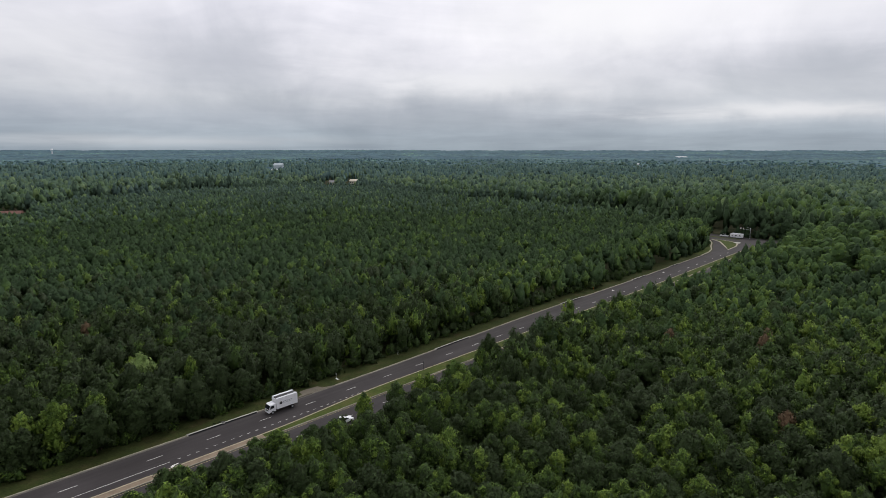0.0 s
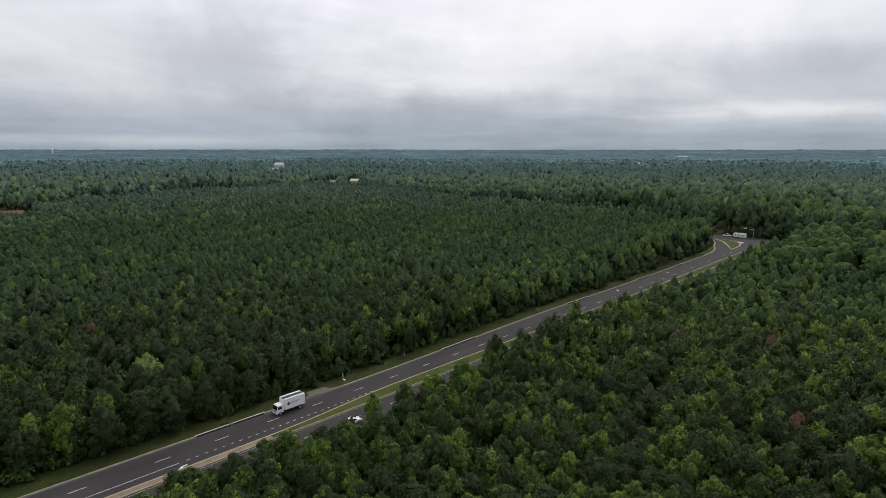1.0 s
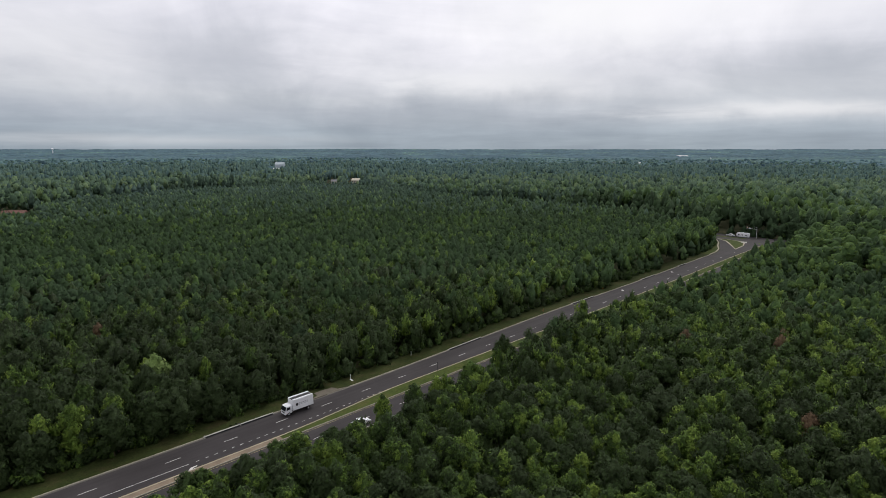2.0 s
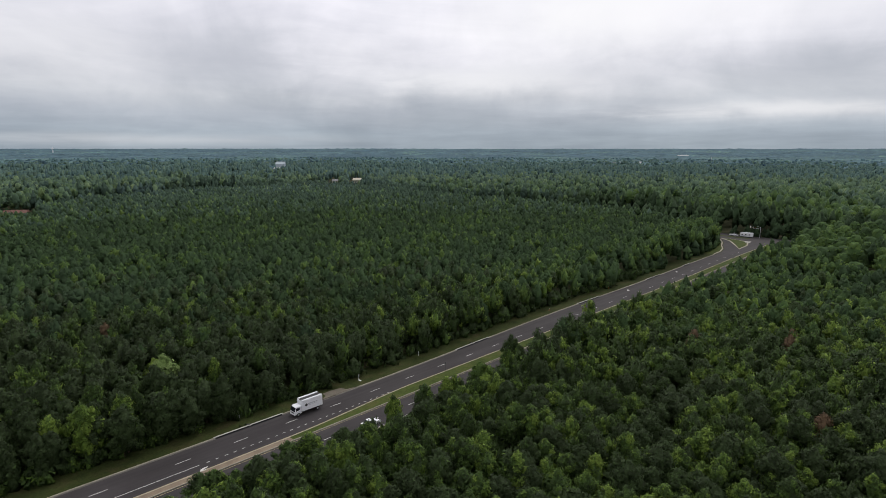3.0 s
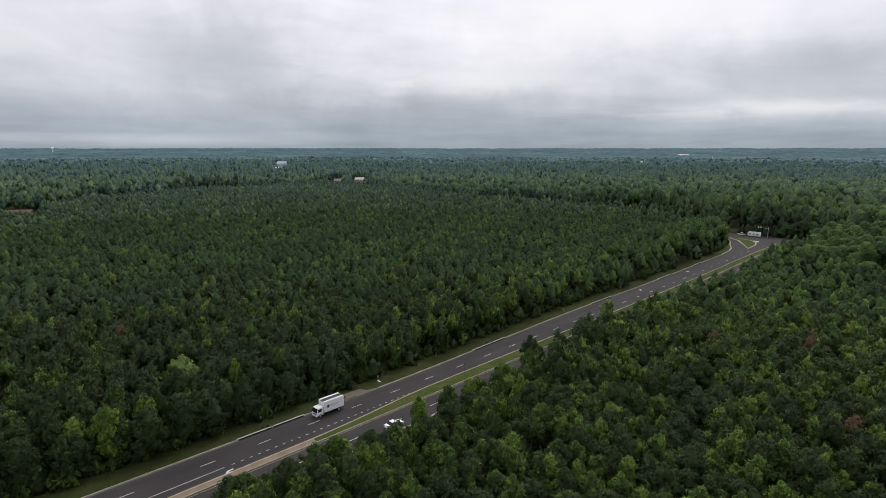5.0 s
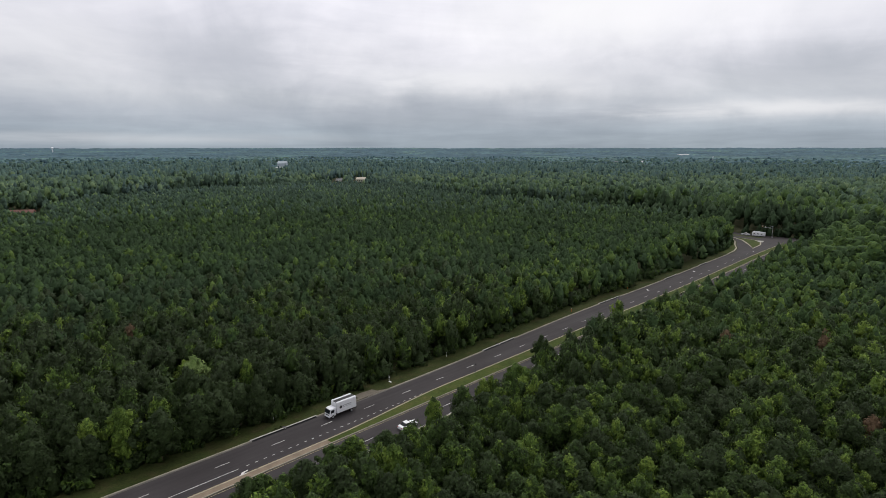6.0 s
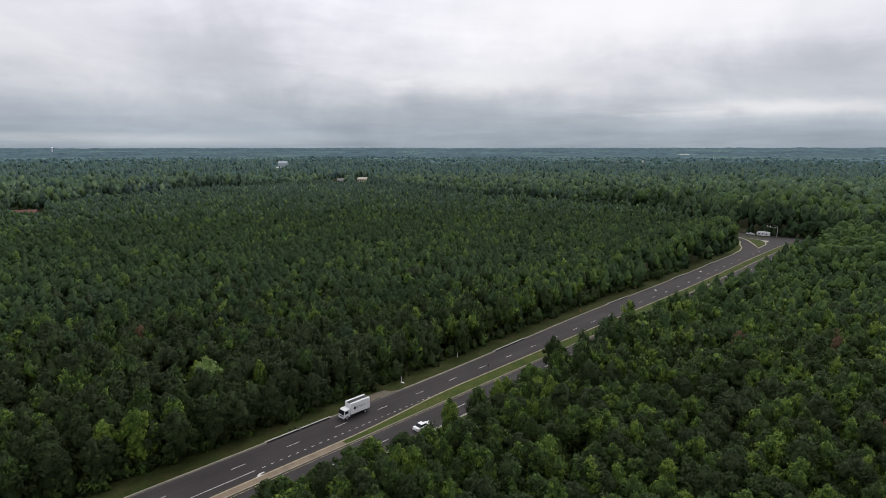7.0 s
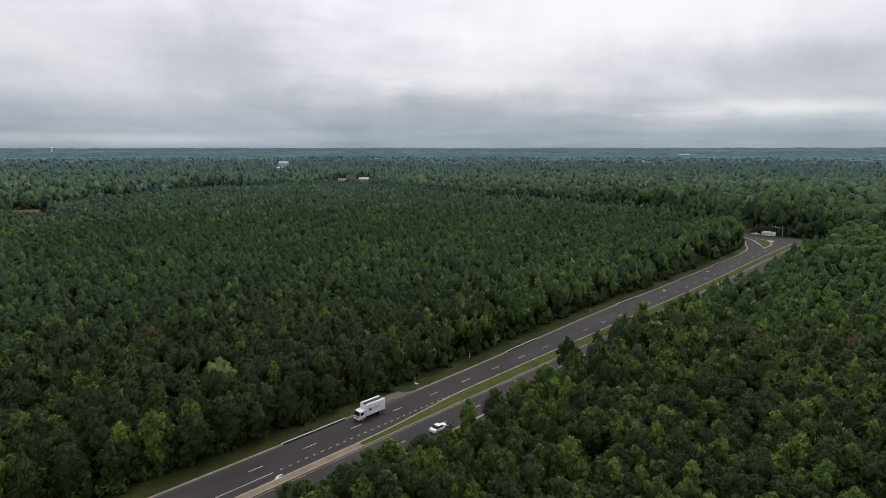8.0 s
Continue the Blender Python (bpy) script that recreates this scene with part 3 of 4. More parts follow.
def box_truck():
    base = new("box_truck")
    base.matrix_world = at_road(31.2, -1.95, 0.02, 180)
    part("cargo_box", box((2.40, 5.5, 2.45), (0, -0.95, 0.95), 0.05), WHITE, base, "white cargo box")
    for x in (-1.02, 1.02):
        part("roof_cap", box((0.46, 5.4, 0.16), (x * 0.92, -0.95, 3.43), 0.04), WHITE, base)
    # dark panel stands in for the shadow gap between the white roof caps
    part("roof_panel", box((2.2, 5.3, 0.06), (0, -0.95, 3.37)), DARK, base, "dark roof panel painted as a shadow gap")
    part("cab", prism([(1.95, 0.55), (3.72, 0.55), (3.78, 1.25), (3.45, 2.25), (3.2, 2.42), (1.95, 2.45)], 2.05, bevel=0.06), WHITE, base, "white cab-over cab")
    part("windscreen", prism([(3.76, 1.36), (3.80, 1.36), (3.50, 2.22), (3.46, 2.22)], 1.86), GLASS, base, "dark windscreen")
    for x in (-1.035, 1.035):
        part("side_window", box((0.03, 0.95, 0.66), (x, 2.95, 1.45), 0.01), GLASS, base, "dark side window")
        part("mirror", box((0.10, 0.16, 0.42), (x * 1.18, 3.45, 1.45), 0.03), DARK, base)
        part("headlight", box((0.40, 0.06, 0.22), (x * 0.74, 3.76, 0.82), 0.02), LAMP_CLEAR, base, "clear headlight")
        part("tail_light", box((0.14, 0.05, 0.3), (x * 1.02, -3.72, 1.0), 0.01), LAMP_RED, base, "red tail light")
    part("grille", box((1.2, 0.05, 0.28), (0, 3.76, 0.82), 0.02), DARK, base)
    part("bumper", box((2.05, 0.18, 0.30), (0, 3.75, 0.42), 0.05), WHITE, base)
    part("chassis", box((0.9, 7.2, 0.25), (0, 0.0, 0.62)), DARK, base)
    part("rear_bumper", box((2.1, 0.12, 0.18), (0, -3.70, 0.55), 0.02), DARK, base)
    part("mudguard", box((2.1, 0.9, 0.12), (0, -2.3, 0.86), 0.03), DARK, base)
    for x in (-1.206, 1.206):
        k = 1 if x > 0 else -1
        part("logo_disc", rod(0.36, 0.36, 0.012, 20, pose(x, 0.75, 2.25, 0, 90 * k, 0)), DARK, base, "dark round emblem")
        for row, (z, tall, wide, count) in enumerate(((2.30, 0.22, 0.42, 5), (2.02, 0.12, 0.30, 6))):
            for j in range(count):
                part("logo_bar", box((0.012, wide, tall), (x, 0.05 - (wide + 0.1) * j, z)), PALE_GREY, base, "grey bar of lettering")
    for x in (-0.9, 0.9):
        wheel(base, x, 2.85, 0.43, 0.26)
        wheel(base, x, -2.3, 0.43, 0.46)
    tagged(base, "white box truck with a grey emblem on its side", "truck")


def saloon():
    base = new("car")
    base.matrix_world = at_road(37.6, 14.45, 0.02)
    part("body", prism([(-2.25, 0.28), (2.28, 0.28), (2.32, 0.62), (2.05, 0.80), (0.95, 0.93), (-1.55, 0.97), (-2.22, 0.92), (-2.32, 0.6)], 1.80, bevel=0.06), WHITE, base, "white painted body")
    part("cabin", prism([(-1.60, 0.93), (1.05, 0.90), (0.25, 1.40), (-0.85, 1.43)], 1.52, bevel=0.04), GLASS, base, "dark glazed cabin")
    part("roof", prism([(-0.92, 1.40), (0.30, 1.38), (0.20, 1.45), (-0.80, 1.47)], 1.40, bevel=0.02), WHITE, base)
    for x in (-0.66, 0.66):
        part("headlight", box((0.36, 0.10, 0.14), (x, 2.24, 0.62), 0.02), LAMP_CLEAR, base, "clear headlight")
        part("tail_light", box((0.36, 0.08, 0.14), (x, -2.27, 0.70), 0.02), LAMP_RED, base, "red tail light")
    for x in (-0.80, 0.80):
        wheel(base, x, 1.42, 0.33, 0.21)
        wheel(base, x, -1.38, 0.33, 0.21)
    tagged(base, "white saloon car with dark windows on the road", "car")


def pickup():
    base = new("pickup_truck")
    base.matrix_world = at_road(398.5, -25.5, 0.03, 90)
    part("body", prism([(-2.8, 0.45), (2.8, 0.45), (2.8, 0.95), (2.6, 1.12), (1.2, 1.18), (-0.7, 1.2), (-2.8, 1.15)], 1.95, bevel=0.05), WHITE, base, "white painted body")
    part("cab", prism([(-0.8, 1.15), (1.35, 1.15), (0.7, 1.80), (-0.7, 1.86)], 1.7, bevel=0.05), GLASS, base, "dark glazed cab")
    part("roof", prism([(-0.75, 1.82), (0.75, 1.78), (0.6, 1.88), (-0.65, 1.92)], 1.6, bevel=0.02), WHITE, base)
    part("bed", box((1.6, 1.9, 0.02), (0, -1.75, 1.16)), DARK, base)
    for x in (-0.85, 0.85):
        wheel(base, x, 1.75, 0.40, 0.26)
        wheel(base, x, -1.75, 0.40, 0.26)
    tagged(base, "white pickup truck towing a trailer", "pickup truck")


def trailer(s, n, length, height):
    base = new("travel_trailer")
    base.matrix_world = at_road(s, n, 0.03, 90)
    h = length / 2
    part("shell", prism([(-h, 0.55), (h - 0.5, 0.55), (h, 1.3), (h - 0.1, height - 0.5), (h - 0.6, height), (-h + 0.2, height), (-h, height - 0.3)], 2.4, bevel=0.06), WHITE, base, "white trailer shell")
    for x in (-1.21, 1.21):
        for y in (-h * 0.55, h * 0.05, h * 0.6):
            part("window", box((0.03, 1.0, 0.6), (x, y, 1.6), 0.01), GLASS, base, "dark window")
        part("stripe", box((0.02, length * 0.9, 0.14), (x, -0.1, 1.1)), GREY, base)
    part("hitch", box((0.15, 1.3, 0.12), (0, h + 0.5, 0.5)), DARK, base)
    part("roof_unit", box((0.7, 0.9, 0.28), (0, 0, height), 0.05), WHITE, base)
    for x in (-0.95, 0.95):
        wheel(base, x, -0.3, 0.35, 0.22)
        wheel(base, x, -1.15, 0.35, 0.22)
    tagged(base, "white travel trailer with dark windows at the junction", "trailer")


box_truck()
saloon()
pickup()
trailer(397.5, -16.8, 8.2, 3.3)


# ---- far buildings ----
def hall(x, y, turn, size, rise, wall, roof, label, bays=6, name="building"):
    """A long building with a pitched roof, a door and a row of windows."""
    z = float(land(math.hypot(x, y)))
    base = new(name)
    base.matrix_world = pose(x, y, z, 0, 0, turn)
    w, d, h = size
    part("wall", box((w, d, h)), wall, base)
    bm = bmesh.new()
    ends = [[bm.verts.new((k * (w / 2 + 0.6), yy, zz)) for yy, zz in ((-d / 2 - 0.6, h), (0, h + rise), (d / 2 + 0.6, h), (0, h - 0.1))] for k in (-1, 1)]
    bm.faces.new(ends[0]), bm.faces.new(ends[1][::-1])
    for j in range(4):
        bm.faces.new((ends[0][j], ends[1][j], ends[1][(j + 1) % 4], ends[0][(j + 1) % 4]))
    part("roof", bm, roof, base)
    for k in range(bays):
        part("window", box((w / bays * 0.4, 0.12, min(1.6, h * 0.4)), ((k + 0.5) * w / bays - w / 2, -d / 2 - 0.03, h * 0.45)), GLASS, base)
    tagged(base, label, "building")


hall(-372, 518, 14, (18, 10, 4.0), 3.0, CREAM, RED_ROOF, "long house with a red roof by the woods", 6, "house")
hall(-176, 1030, 4, (15, 12, 4.5), 3.0, CREAM, GREY_ROOF, "pale house with a grey roof among the trees", 5, "house")
hall(-140, 1042, -10, (17, 12, 5.5), 3.6, CREAM, CREAM, "pale house with a light roof among the trees", 4, "house")
hall(-411, 1514, 6, (22, 24, 20), 6, CLADDING, CLADDING, "tall blue-grey building rising above the trees", 6)
hall(-398, 1486, 6, (43, 14, 10), 2.0, CREAM, WHITE_ROOF, "low white building rising above the trees", 8)
hall(512, 1700, 4, (48, 20, 16.6), 2, GREY_ROOF, GREY_ROOF, "long grey warehouse above distant trees", 8, "warehouse")
hall(588, 1705, 4, (10, 10, 18), 2, WHITE, WHITE_ROOF, "small white warehouse above distant trees", 3, "warehouse")
hall(1072, 2600, -4, (42, 30, 20), 2, WHITE, WHITE_ROOF, "white warehouse above distant trees", 6, "warehouse")
# white block added in place of a far lake that reflects the sky
hall(-1930, 2600, 37, (125, 40, 19), 2, WHITE, WHITE_ROOF, "very long white block in place of a bright far lake", 9, "warehouse")


def water_tower():
    x, y = -1998, 3000
    base = new("water_tower")
    base.matrix_world = pose(x, y, float(land(math.hypot(x, y))))
    part("stem", rod(3.2, 2.4, 40, 14), WHITE, base, "pale steel stem")
    bm = bmesh.new()
    bmesh.ops.create_uvsphere(bm, u_segments=20, v_segments=12, radius=6.0, matrix=pose(0, 0, 43) @ Matrix.Diagonal((1, 1, 0.75, 1)))
    part("tank", bm, WHITE, base, "pale rounded tank")
    part("mast", rod(0.3, 0.2, 5, 6, pose(0, 0, 47)), STEEL, base)
    tagged(base, "pale steel water tower above distant trees", "water tower")


def radio_mast(x, y, h):
    base = new("radio_mast")
    base.matrix_world = pose(x, y, float(land(math.hypot(x, y))))
    part("mast", rod(0.7, 0.35, h, 8), STEEL, base)
    part("antenna", rod(1.2, 1.2, 4, 8, pose(0, 0, h - 6)), WHITE, base)
    tagged(base, "slim steel radio mast above the woods", "radio mast")


water_tower()
radio_mast(882, 1900, 30)


# ---- trees ----
def profile(kind, h):
    """Half width of a crown by height: broad ovals for pines, pointed eggs for young broad-leaved trees, domes for old ones."""
    mid, up, down, power = {"pine": (0.34, 0.68, 0.50, 0.66), "egg": (0.30, 0.74, 0.44, 0.62), "dome": (0.44, 0.58, 0.60, 0.50), "oval": (0.42, 0.60, 0.55, 0.55)}[kind]
    high = np.clip(1 - np.clip((h - mid) / up, 0, 1) ** {"egg": 1.25, "pine": 1.6}.get(kind, 2.0), 0.02, 1) ** power
    low = np.sqrt(np.clip(1 - np.clip((mid - h) / down, 0, 1) ** 2, 0.06, 1))
    return 0.5 * np.where(h > mid, high, low)


def rows_to_faces(rows, sides, start=0):
    """Triangles of a closed stack of rings with one point on top."""
    i, j = np.meshgrid(np.arange(rows - 1), np.arange(sides), indexing="ij")
    i, j, j2 = i.ravel(), j.ravel(), ((j + 1) % sides).ravel()
    q = np.c_[i * sides + j, i * sides + j2, (i + 1) * sides + j2, (i + 1) * sides + j]
    top = (rows - 1) * sides + np.arange(sides)
    cap = np.c_[top, np.roll(top, -1), np.full(sides, rows * sides)]
    return np.concatenate([q[:, :3], q[:, (0, 2, 3)], cap]) + start


def unit(a):
    return a / np.maximum(np.linalg.norm(a, axis=-1, keepdims=True), 1e-6)


def crown(rng, kind, heart=(8, 5), clumps=14, blob=(6, 2), sprays=18, size=0.07, aspect=1.2, vary=0.15, full=0.80):
    """A crown one unit high and about one unit wide: a closed heart, rounded clumps that swell out of it, and leaf sprays on the clumps."""
    phase, lean = rng.uniform(0, 6.28, 3), rng.normal(0, 0.05, 2)
    lean_in = np.array((0, 0, 0.45 * aspect))

    def radius(h, a):
        return profile(kind, h) * (1 + 0.10 * np.sin(2 * a + phase[0]) + 0.10 * np.sin(3 * a + 5 * h + phase[1]))
    sides, rings = heart
    high = np.linspace(0.02, 0.93, rings)[:, None] + rng.uniform(-0.03, 0.03, (rings, sides))
    ang = (np.arange(sides) + 0.5 * (np.arange(rings)[:, None] % 2)) / sides * 6.283 + rng.uniform(-0.15, 0.15, (rings, sides))
    rr = full * radius(high, ang) * rng.uniform(0.74, 1.18, (rings, sides))
    body = np.concatenate([np.stack([rr * np.cos(ang), rr * np.sin(ang), high * aspect], -1).reshape(-1, 3), [[0, 0, 0.985 * aspect]]])
    vs, qs = [body], [rows_to_faces(rings, sides)]
    ns = [unit(unit(body * (2.2, 2.2, 1) - lean_in) + rng.normal(0, 0.26, body.shape) + (0, 0, 0.15))]
    # heart tinted a little darker, in place of the crown's inner shade
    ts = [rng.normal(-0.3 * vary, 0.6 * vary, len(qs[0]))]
    off = len(body)
    if clumps:
        ch = np.sort(1 - rng.uniform(0.03, 0.95, clumps) ** 1.1)
        ca = np.arange(clumps) * 2.4 + rng.uniform(-0.5, 0.5, clumps)
        cw = (0.09 + 0.17 * profile(kind, ch)) * (14 / clumps) ** 0.5 * rng.uniform(0.75, 1.3, clumps)
        cr = np.maximum(radius(ch, ca) * rng.uniform(0.85, 1.12, clumps) - 0.72 * cw, 0.0)
        mid = np.stack([cr * np.cos(ca), cr * np.sin(ca), ch * 0.90 * aspect], -1)
        mid[-1] = (0, 0, 0.90 * aspect)
        axis = unit(np.stack([np.cos(ca), np.sin(ca), np.full(clumps, {"egg": 1.8, "pine": 1.5}.get(kind, 0.8))], -1))
        axis[-1] = (0, 0, 1)
        shade = rng.normal(0.1 * vary, vary, clumps)
        across = unit(np.cross(axis, rng.normal(0, 1, axis.shape)))
        other = np.cross(axis, across)
        tip = {"egg": 1.6, "pine": 1.5}.get(kind, 1.05)
        slim = 0.38
        bs, br = blob
        lat = np.linspace(-0.35, 0.95, br)
        for k in range(clumps):
            a = (np.arange(bs) + 0.5 * (np.arange(br)[:, None] % 2)) / bs * 6.283
            flat = np.cos(lat)[:, None] * rng.uniform(0.82, 1.15, (br, bs))
            up = np.sin(lat)[:, None] * tip * rng.uniform(0.85, 1.15, (br, bs))
            d = flat[..., None] * (np.cos(a)[..., None] * across[k] + np.sin(a)[..., None] * other[k]) + up[..., None] * axis[k]
            d = np.concatenate([d.reshape(-1, 3), [axis[k] * tip]])
            vs.append(mid[k] + d * cw[k])
            q = rows_to_faces(br, bs, off)
            qs.append(q)
            ns.append(unit(unit(d) + 0.5 * unit(mid[k] - lean_in) + rng.normal(0, 0.25, d.shape) + (0, 0, 0.1)))
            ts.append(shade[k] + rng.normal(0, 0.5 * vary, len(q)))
            off += len(d)
        if sprays:
            k = np.repeat(np.arange(clumps), sprays)
            d = unit(axis[k] * 0.8 + unit(rng.normal(0, 1, (len(k), 3))))
            reach = 1 + (tip - 1) * np.clip((d * axis[k]).sum(1, keepdims=True), 0, 1) ** 2
            c = mid[k] + d * cw[k, None] * rng.uniform(0.85, 1.3, (len(k), 1)) * reach
            face = unit(d + rng.normal(0, 0.45, d.shape) + (0, 0, 0.2))
            along = d * 0.6 + rng.normal(0, 0.35, d.shape) + (0, 0, 0.7)
            along = unit(along - (along * face).sum(1, keepdims=True) * face)
            side = np.cross(face, along)
            ln = size * rng.uniform(0.6, 1.3, (len(k), 1))
            wd = ln * slim * rng.uniform(0.75, 1.25, (len(k), 1))
            vs.append(np.stack([c - along * ln * 0.5 - side * wd, c + along * ln * 0.8, c - along * ln * 0.5 + side * wd], 1).reshape(-1, 3))
            qs.append(np.arange(len(k) * 3).reshape(-1, 3) + off)
            ns.append(np.repeat(unit(0.8 * d + 0.45 * unit(mid[k] - lean_in) + 0.4 * face), 3, axis=0))
            # outer sprays tinted a little lighter, as if lit by the sky
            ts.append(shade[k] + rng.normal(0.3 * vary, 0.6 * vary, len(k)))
    v, n = np.concatenate(vs), np.concatenate(ns)
    v[:, 2] /= aspect
    v[:, :2] += v[:, 2:3] * lean
    return v, np.concatenate(qs), n, np.concatenate(ts)


def stand(name, places, heights, widths, tints, variants, mat, label, rng, bases):
    """Many crowns joined into one mesh."""
    pick = rng.integers(0, len(variants), len(places))
    turn = rng.uniform(0, 6.283, len(places))
    vs, qs, ts, ns, off = [], [], [], [], 0
    for k, (v, q, soft, young) in enumerate(variants):
        idx = np.nonzero(pick == k)[0]
        if not len(idx):
            continue
        c, s = np.cos(turn[idx]), np.sin(turn[idx])
        x = widths[idx, None] * (c[:, None] * v[:, 0] - s[:, None] * v[:, 1]) + places[idx, 0, None]
        y = widths[idx, None] * (s[:, None] * v[:, 0] + c[:, None] * v[:, 1]) + places[idx, 1, None]
        low = bases[idx, None]
        z = heights[idx, None] * (low + (1 - low) * v[:, 2]) + places[idx, 2, None]
        vs.append(np.stack([x, y, z], -1).reshape(-1, 3))
        ns.append(np.stack([c[:, None] * soft[:, 0] - s[:, None] * soft[:, 1], s[:, None] * soft[:, 0] + c[:, None] * soft[:, 1], np.broadcast_to(soft[:, 2], (len(idx), len(soft)))], -1).reshape(-1, 3))
        qs.append((q[None] + (np.arange(len(idx)) * len(v))[:, None, None]).reshape(-1, 3) + off)
        # young holds each face's tint offset, with painted shade inside and light outside
        ts.append((tints[idx, None] + young * (0.4 + tints[idx, None])).clip(0, 1).ravel())
        off += len(idx) * len(v)
    ob = new(name, mesh_of(name, np.concatenate(vs), np.concatenate(qs), mat, np.concatenate(ts), True, np.concatenate(ns)))
    return tagged(ob, label, "trees", kind="stuff")


def field(x, y, scale, seed, octaves=3):
    """A cheap smooth random field from sines, between about -1 and 1."""
    rng = np.random.default_rng(seed)
    out, amp, tot = np.zeros(np.shape(x)), 1.0, 0.0
    for k in range(octaves):
        for _ in range(4):
            a, p = rng.uniform(0, 6.283), rng.uniform(0, 6.283)
            f = 6.283 / scale * rng.uniform(0.7, 1.4) * 2 ** k
            out = out + amp * np.sin(f * (np.cos(a) * x + np.sin(a) * y) + p)
            tot += amp
        amp *= 0.55
    return out / tot * 2.2


EDGE_AZ = (-50, -38.3, -36.1, -33.7, -30.8, -25.9, -18.7, -15.1, -10.8, -6.5, -2.7, 3.3, 8.7, 13.5)
EDGE_R = (560, 595, 610, 660, 700, 775, 836, 844, 829, 782, 723, 635, 591, 552)


def past_edge(x, y):
    """How far a place lies beyond the low stand, in the tall woods behind its edge and behind the cross road."""
    az = np.degrees(np.arctan2(x - 11, y))
    s, n = road_sn(x, y)
    return np.where((az < 10) & (az > -95), np.hypot(x - 11, y) - np.interp(az, EDGE_AZ, EDGE_R) - 14, s - cross_s(n) - 12)


def clearings(x, y):
    """The low growth before the far houses, laid along the camera's sight lines to keep them in view."""
    out = np.zeros(np.shape(x), bool)
    for cx, cy, long, wide in CLEARINGS:
        d = math.hypot(cx, cy)
        ux, uy = cx / d, cy / d
        a, b = (x - cx) * ux + (y - cy) * uy, (x - cx) * uy - (y - cy) * ux
        out = out | ((a / long) ** 2 + (b / wide) ** 2 < 1)
    return out


CLEARINGS = ((-350, 488, 46, 14), (-163, 930, 126, 11), (-128, 940, 118, 14), (-378, 1370, 160, 26))
YARDS = ((-372, 518, 15), (-176, 1030, 9), (-140, 1042, 11), (-400, 1500, 27))


def canopy(x, y):
    """Height of the trees over the plan, and how broad-leaved (light, wide-crowned) they are, 0 to 1."""
    s, n = road_sn(x, y)
    tall = 10.6 + 1.0 * field(x, y, 160, 3)
    broad = 0.30 + 0.45 * field(x, y, 130, 4)
    near_left = smooth((60 + n) / 45) * (n < 0)
    broad = broad + (0.25 + 0.35 * smooth((s - 90) / 60)) * near_left
    bank = smooth((s - 150) / 110) * smooth((-5 - n) / 4) * smooth((n + 60) / 30)
    tall, broad = tall + 3.2 * bank, broad + 0.3 * bank
    right = smooth((n - 14) / 10)
    tall, broad = tall - 0.6 * right - 0.8 * (smooth((32 - n) / 10) * (n > 0)), broad + 0.38 * right
    az = np.degrees(np.arctan2(x - 11, y))
    rise = np.interp(az, (-20, -13, -3, 4), (8, 75, 75, 8))
    beyond = smooth(past_edge(x, y) / rise)
    west = smooth((-x - 120) / 160)
    tall = tall + beyond * (7.0 + 2.2 * field(x, y, 330, 5) + 3.0 * west)
    broad = broad + (0.4 + 0.4 * west + 0.25 * smooth((x - 60) / 200)) * beyond
    tall = tall + 1.6 * smooth((s - 78) / 20) * smooth((215 - s) / 40) * smooth((n - 12) / 6) * smooth((45 - n) / 15) * (1 - beyond)
    tall = np.where(clearings(x, y), 4.5, tall)
    corner = smooth((s - 240) / 28) * smooth((n - 22 - 0.06 * np.maximum(s - 260, 0)) / 10) * (1 - beyond)
    tall, broad = tall + 5.8 * corner, broad + 0.5 * corner
    return tall, np.clip(broad, 0, 1)


for hx, hy, hr in YARDS:
    rim = np.arange(32) / 32 * 6.283
    reach = (hr + 4) * (1 + 0.08 * np.sin(3 * rim + hx))
    gx, gy = hx + reach * np.cos(rim), hy + reach * np.sin(rim)
    lawn = np.c_[np.append(gx, hx), np.append(gy, hy), np.append(land(np.hypot(gx, gy)), land(math.hypot(hx, hy))) + 0.25]
    tagged(new("lawn", mesh_of("lawn", lawn, np.c_[np.arange(32), (np.arange(32) + 1) % 32, np.full(32, 32)], GRASS)), "dry green and brown grass round a far house", "lawn", kind="structure")


def open_land(x, y):
    """Where no tree stands: roads, verges, clearings."""
    s, n = road_sn(x, y)
    left = left_kerb(s) - 6.4 - 0.9 * field(s, n * 0, 23, 9)
    right = np.interp(s, (-40, 8, 22, 78, 88, 185, 215, 270, 340), (19.6, 19.6, 23.6, 23.0, 20.0, 20.6, 23.6, 24.5, 30.0)) + 0.8 * field(s, n * 0, 19, 10)
    road = (n > left) & (n < right) & (s < 392)
    c = cross_s(n)
    cross = (np.abs(s - c - 0.5) < np.where(n < -60, 9.5, 11.3)) & (n > -430)
    junction = (s > 312) & (s < 400) & (n > np.interp(s, (312, 325, 337, 349, 362, 374, 400), (-11.6, -12.2, -14.8, -19.8, -24, -29.6, -42))) & (n < 19)
    drive = (np.abs(s - 42) < 3.2) & (n < 0) & (n > -10.5)
    house = np.zeros(np.shape(x), bool)
    for hx, hy, hr in YARDS:
        house |= np.hypot(x - hx, y - hy) < hr
    gap = past_edge(x, y)
    track = (gap > -2.5 + 4 * field(x, y, 60, 14)) & (gap < 1) & (s < cross_s(n)) & (x < -270)
    return road | cross | junction | drive | house | track


